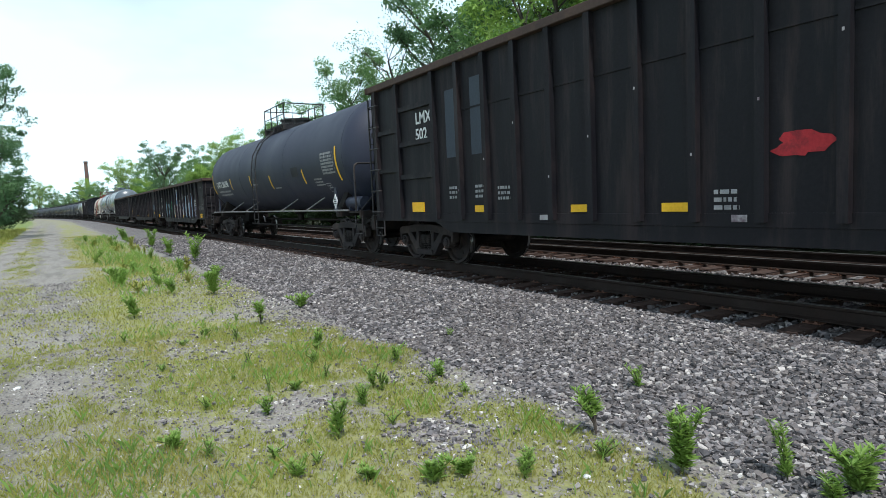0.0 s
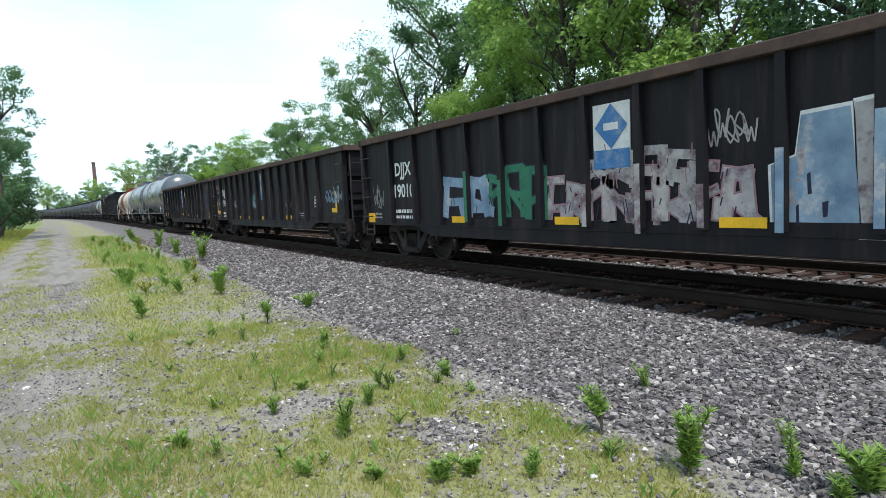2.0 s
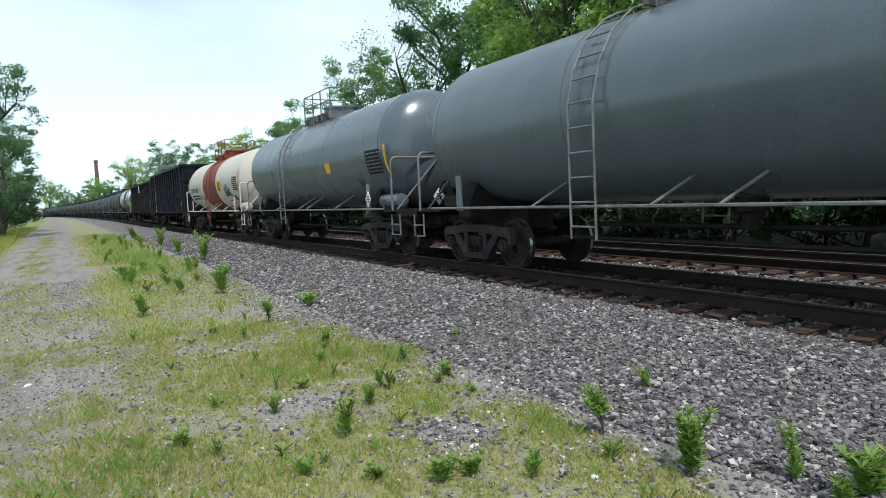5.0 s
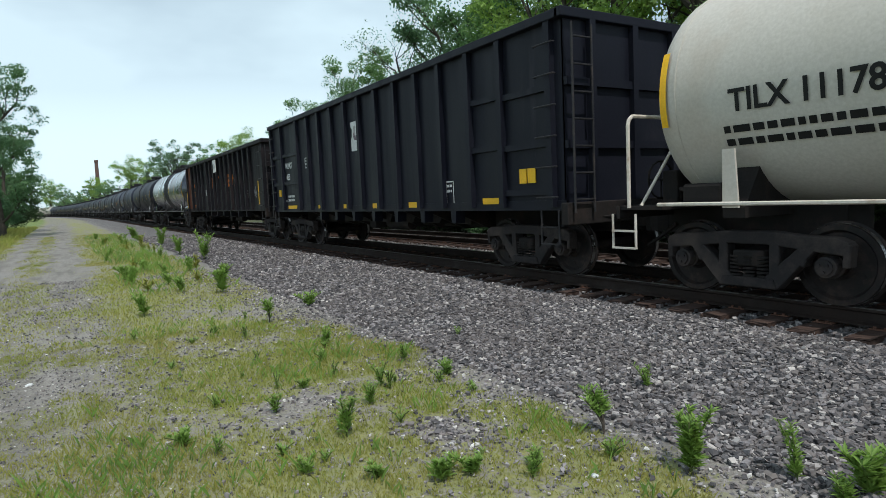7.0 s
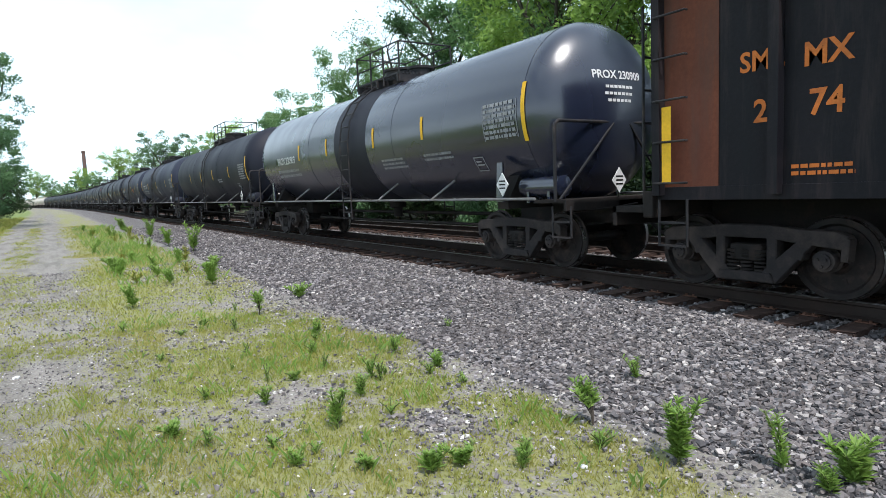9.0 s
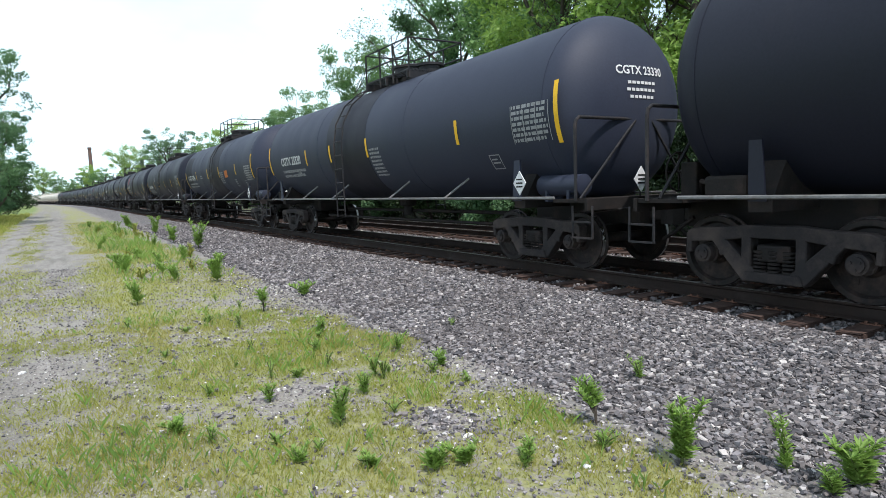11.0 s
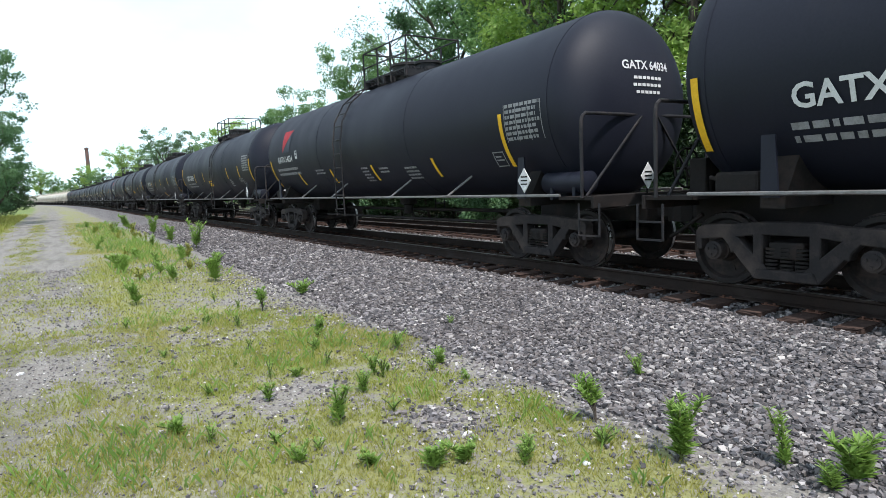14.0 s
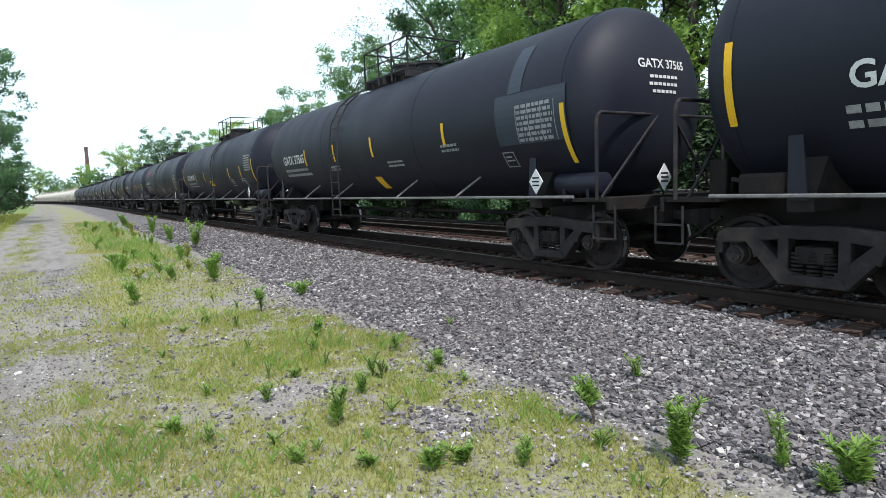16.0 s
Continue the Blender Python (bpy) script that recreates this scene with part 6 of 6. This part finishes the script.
def white_stone(x, y, s_, seed):
    rnd = random.Random(seed)
    bm = bmesh.new()
    bmesh.ops.create_icosphere(bm, subdivisions=1, radius=1)
    for v in bm.verts:
        v.co = Vector((v.co.x * s_ * rnd.uniform(.8, 1.2), v.co.y * s_ * 0.7 * rnd.uniform(.8, 1.2), v.co.z * s_ * 0.4))
    ob = tagged(part("stone", bm, M["white"]), "flat pale stone lying on the gravel", "stone")
    ob.matrix_basis = pose(x, y, ground_height(x, y) + s_ * 0.2, 0, 0, seed * 50)


white_stone(-0.42, 7.26, 0.05, 1)
white_stone(2.55, 2.55, 0.035, 2)
white_stone(1.55, 2.35, 0.04, 3)


# ---- trees ----
def leaf_cloud(rng, clusters, per, size, flat=0.7):
    """Leaves as small folded quads gathered in clumps: clusters of (x, y, z, radius)."""
    C = np.repeat(np.array(clusters), per, axis=0)
    n = len(C)
    d = rng.normal(0, 1, (n, 3))
    d /= np.linalg.norm(d, axis=1)[:, None]
    r = C[:, 3] * rng.uniform(0.25, 1.0, n) ** 0.6
    p = C[:, :3] + d * r[:, None] * np.array([1, 1, flat])
    nrm = d * 0.6 + rng.normal(0, 0.7, (n, 3)) + np.array([0, 0, 0.5])
    nrm /= np.linalg.norm(nrm, axis=1)[:, None]
    t = np.cross(nrm, rng.normal(0, 1, (n, 3)))
    t /= np.linalg.norm(t, axis=1)[:, None]
    b = np.cross(nrm, t)
    L = (rng.uniform(0.6, 1.3, n) * size)[:, None]
    v = np.stack([p - t * L, p - b * L * 0.42 + nrm * L * 0.12, p + t * L, p + b * L * 0.42 + nrm * L * 0.12], 1)
    return v.reshape(-1, 3), np.arange(4 * n).reshape(-1, 4)


def grow(rnd, bm, p, d, length, r, depth, tips):
    """A limb that bends, tapers and forks."""
    q = Vector(p)
    steps = 3
    for i in range(steps):
        d = (d + Vector((rnd.uniform(-.22, .22), rnd.uniform(-.22, .22), rnd.uniform(-.05, .2)))).normalized()
        e = q + d * length / steps
        r1 = r * (1 - 0.45 * (i + 1) / steps)
        dd = e - q
        mt = Matrix.Translation((q + e) / 2) @ dd.to_track_quat('Z', 'Y').to_matrix().to_4x4()
        bmesh.ops.create_cone(bm, cap_ends=False, segments=7 if r > 0.06 else 4, radius1=r * (1 - 0.45 * i / steps), radius2=r1, depth=dd.length * 1.04, matrix=mt)
        q = e
        if depth > 0 and i > 0:
            for k in range(2):
                a = rnd.uniform(0, 6.28)
                side = Vector((math.cos(a), math.sin(a), rnd.uniform(0.2, 0.9))).normalized()
                grow(rnd, bm, q, (d * 0.5 + side).normalized(), length * rnd.uniform(0.5, 0.75), r1 * 0.6, depth - 1, tips)
    tips.append((q, length))


TREES = {}


def tree_kind(key, h, width, material, leaf, per, seed, bare=False, low=0.28, clump=0.95):
    rnd = random.Random(seed)
    rng = np.random.default_rng(seed)
    tips = []
    bm = bmesh.new()
    grow(rnd, bm, (0, 0, -0.3), Vector((0, 0, 1)), h * 0.55, 0.02 * h, 0, tips)
    top = tips[0][0]
    trunk = mesh_of("trunk", bm, M["bark"], True)
    limbs = []
    tips = []
    for k in range(9):
        f = low + (1 - low) * k / 8 * 0.9
        a = k * 2.4 + rnd.uniform(-.4, .4)
        reach = width * (0.75 if f < 0.75 else 0.5)
        bm = bmesh.new()
        start = top * min(1.0, f / 0.62) if f < 0.62 else top
        grow(rnd, bm, start, Vector((math.cos(a), math.sin(a), 0.25 + 1.2 * f)).normalized(), reach * 0.9 if f < 0.75 else h * 0.3, 0.008 * h, 2 if bare else 1, tips)
        limbs.append(mesh_of("limb", bm, M["bark"], True))
    root = tagged(new("tree"), label={"leaf_mid": "broad green leafy deciduous tree beside the railway", "leaf_light": "light yellow-green leafy tree beside the railway",
                                     "leaf_dark": "dark green dense leafy tree beside the railway", "leaf_shade": "bushy shrub at the edge of the wood, canopy shade put into its deep green"}[material] if not bare else "half-bare grey tree with few leaves", category="tree")
    part("trunk", trunk, None, root)
    for me in limbs:
        part("limb", me, None, root)
    clusters = []
    for q, L in tips:
        for k in range(1 if bare else 2):
            clusters.append((q.x + rnd.uniform(-.6, .6), q.y + rnd.uniform(-.6, .6), q.z + rnd.uniform(-.3, .6), clump * rnd.uniform(0.6, 1.2)))
    if not bare:
        for k in range(int(width * 9)):
            u, a = rnd.uniform(-0.75, 1), rnd.uniform(0, 6.28)
            s_ = math.sqrt(1 - u * u) * rnd.uniform(0.75, 1.05)
            wob = 1 + 0.25 * math.sin(3 * a + seed) + 0.15 * math.sin(5 * u * 3 + seed)
            clusters.append((width * s_ * math.cos(a) * wob, width * s_ * math.sin(a) * wob, h * (low + 1) / 2 + u * h * (1 - low) / 2 * (0.9 + 0.12 * math.sin(2 * a)), clump * rnd.uniform(0.55, 1.15)))
    v, f = leaf_cloud(rng, clusters, per if not bare else max(10, per // 5), leaf)
    part("crown", arrays_mesh("crown", v, f, M[material]), None, root)
    TREES[key] = root
    return root


tree_kind("mid", 14, 3.6, "leaf_mid", 0.115, 150, 11, clump=0.82)
tree_kind("mid2", 13, 4.4, "leaf_mid", 0.12, 140, 12, low=0.2, clump=0.82)
tree_kind("light", 13, 3.4, "leaf_light", 0.115, 165, 13)
tree_kind("bush", 9, 3.2, "leaf_light", 0.10, 260, 14, low=0.1, clump=0.8)
tree_kind("dark", 15, 4.2, "leaf_dark", 0.12, 135, 15, low=0.15, clump=0.82)
tree_kind("dark2", 14, 3.8, "leaf_dark", 0.12, 135, 16, low=0.1, clump=0.82)
tree_kind("bare", 15, 3.2, "leaf_mid", 0.10, 90, 17, bare=True)
# leaf_shade: crown darkened in its colour, as if standing under taller trees
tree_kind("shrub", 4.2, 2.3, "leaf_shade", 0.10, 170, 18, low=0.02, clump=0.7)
tree_kind("shrub2", 3.2, 2.0, "leaf_dark", 0.09, 170, 19, low=0.02, clump=0.6)
USED = set()


def plant(key, x, y, s_=1.0, turn=0.0, sz=None):
    m_ = pose(x, y, ground_height(x, y) - 0.05, 0, 0, turn) @ Matrix.Diagonal((s_, s_, sz or s_, 1))
    if key not in USED:
        USED.add(key)
        TREES[key].matrix_basis = m_
    else:
        copy_thing(TREES[key], m_)


for k, (key, x, y, s_) in enumerate((
        ("mid", 21.5, 43, 0.95), ("bare", 23, 38.5, 0.95), ("dark", 24, 34, 1.15), ("bush", 19.5, 28, 0.92), ("mid2", 25, 29, 1.3), ("light", 23.5, 24.5, 1.35),
        ("bare", 21.5, 22, 1.0), ("mid", 26, 20, 1.35), ("light", 21, 17.2, 0.92), ("bare", 21, 14.2, 1.15), ("dark", 24, 10.5, 1.2), ("dark2", 22, 7.0, 1.2),
        ("dark2", 26, 4, 1.2), ("dark", 22, 1.5, 1.1), ("mid2", 21, 58, 0.68), ("mid", 23, 52, 0.72), ("bush", 20, 50, 0.8), ("mid2", 22.5, 69, 0.62),
        ("light", 20, 78, 0.6), ("mid", 21, 88, 0.6), ("dark2", 25, 100, 0.7), ("bush", 20, 98, 1.0), ("mid2", 24, 114, 0.75), ("dark", 19, 136, 0.95), ("mid", 24, 128, 0.85),
        ("bush", 18, 152, 1.1), ("mid2", 22, 170, 0.85), ("light", 18, 190, 0.9), ("mid", 20, 215, 0.75), ("mid2", 14, 245, 0.75), ("light", 12, 280, 0.85), ("dark2", 12, 320, 0.85),
        ("mid", 8, 365, 0.95), ("mid2", 2, 410, 0.95), ("light", -6, 440, 1.2), ("mid", 30, 47, 0.8), ("mid", 31, 37, 1.0),
        ("dark2", -3.9, 57, 0.8), ("dark", -5.0, 70, 0.66), ("dark", -7.5, 48, 0.9), ("shrub", -5.2, 78, 1.1), ("shrub2", -5.6, 64, 1.1), ("shrub", -6.0, 95, 1.3), ("mid2", -12, 120, 0.9), ("mid", -14, 180, 1.0),
        ("mid2", -16, 250, 1.0), ("light", -18, 330, 1.1))):
    plant(key, x, y, s_, k * 77 % 360)
# row at the wood's foot; most shrubs carry canopy shade in their leaf colour
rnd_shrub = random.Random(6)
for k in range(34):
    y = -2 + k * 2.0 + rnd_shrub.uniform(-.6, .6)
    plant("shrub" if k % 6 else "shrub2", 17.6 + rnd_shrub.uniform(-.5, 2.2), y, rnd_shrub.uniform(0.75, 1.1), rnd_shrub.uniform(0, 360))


def woodland(name, x0, x1, y0, y1, hmin, hmax, n, seed, material):
    """The far wood behind the line of single trees: clumps of leaves with no separate trees."""
    rng = np.random.default_rng(seed)
    cl = []
    for k in range(n):
        x, y, h = rng.uniform(x0, x1), rng.uniform(y0, y1), rng.uniform(hmin, hmax)
        for j in range(7):
            cl.append((x + bend(y) + rng.normal(0, 1.2), y + rng.normal(0, 1.2), h * (0.12 + 0.13 * j), rng.uniform(1.0, 1.9)))
    v, f = leaf_cloud(rng, cl, 34, 0.38, 0.9)
    tagged(new(name, arrays_mesh(name, v, f, M[material])), "dense green wood far behind the railway", "woodland", kind="stuff")


woodland("woodland", 30, 46, -6, 120, 5, 8, 150, 21, "leaf_dark")
woodland("woodland", 24, 60, 110, 520, 8, 12, 330, 22, "leaf_mid")
woodland("woodland", -60, -8, 190, 560, 8, 12, 120, 23, "leaf_mid")


def chimney():
    bm = bmesh.new()
    lathe(bm, [(1.6, 0), (1.0, 33), (1.2, 33.3), (1.2, 34.5), (0.95, 34.6)], 'Z', 20)
    ob = tagged(part("chimney", bm, M["brick"]), "tall distant brown brick factory chimney", "chimney")
    ob.location = (21, 455, 0)


chimney()



def motions():
    for car in CARS + EXTRA:
        rows = []
        for t in [k * 1.0 for k in range(17)]:
            y = car.s - SPEED * t
            rows.append((t, pose(TRACK_X + bend(y), y, RAIL_TOP, 0, 0, heading(y))))
        walk(car.ob, rows)
        # the wheels roll while the car passes close by
        if not car.turning:
            continue
        t0, t1 = max(0.0, (car.s - 34) / SPEED), min(16.0, (car.s + 16) / SPEED)
        if t1 <= t0:
            continue
        f0, f1 = math.ceil(t0 * FPS), math.floor(t1 * FPS)
        for ws in car.turning:
            base = ws.location.copy()
            turn = [(0.0, 0.0)] if f0 > 0 else []
            for f in range(f0, f1 + 1):
                turn.append((f / FPS, (f - f0) / FPS * SPEED / WHEEL_R))
            if f1 < 480:
                turn.append((16.0, turn[-1][1]))
            walk(ws, [(t, Matrix.Translation(base) @ Matrix.Rotation(a, 4, 'X')) for t, a in turn])


motions()
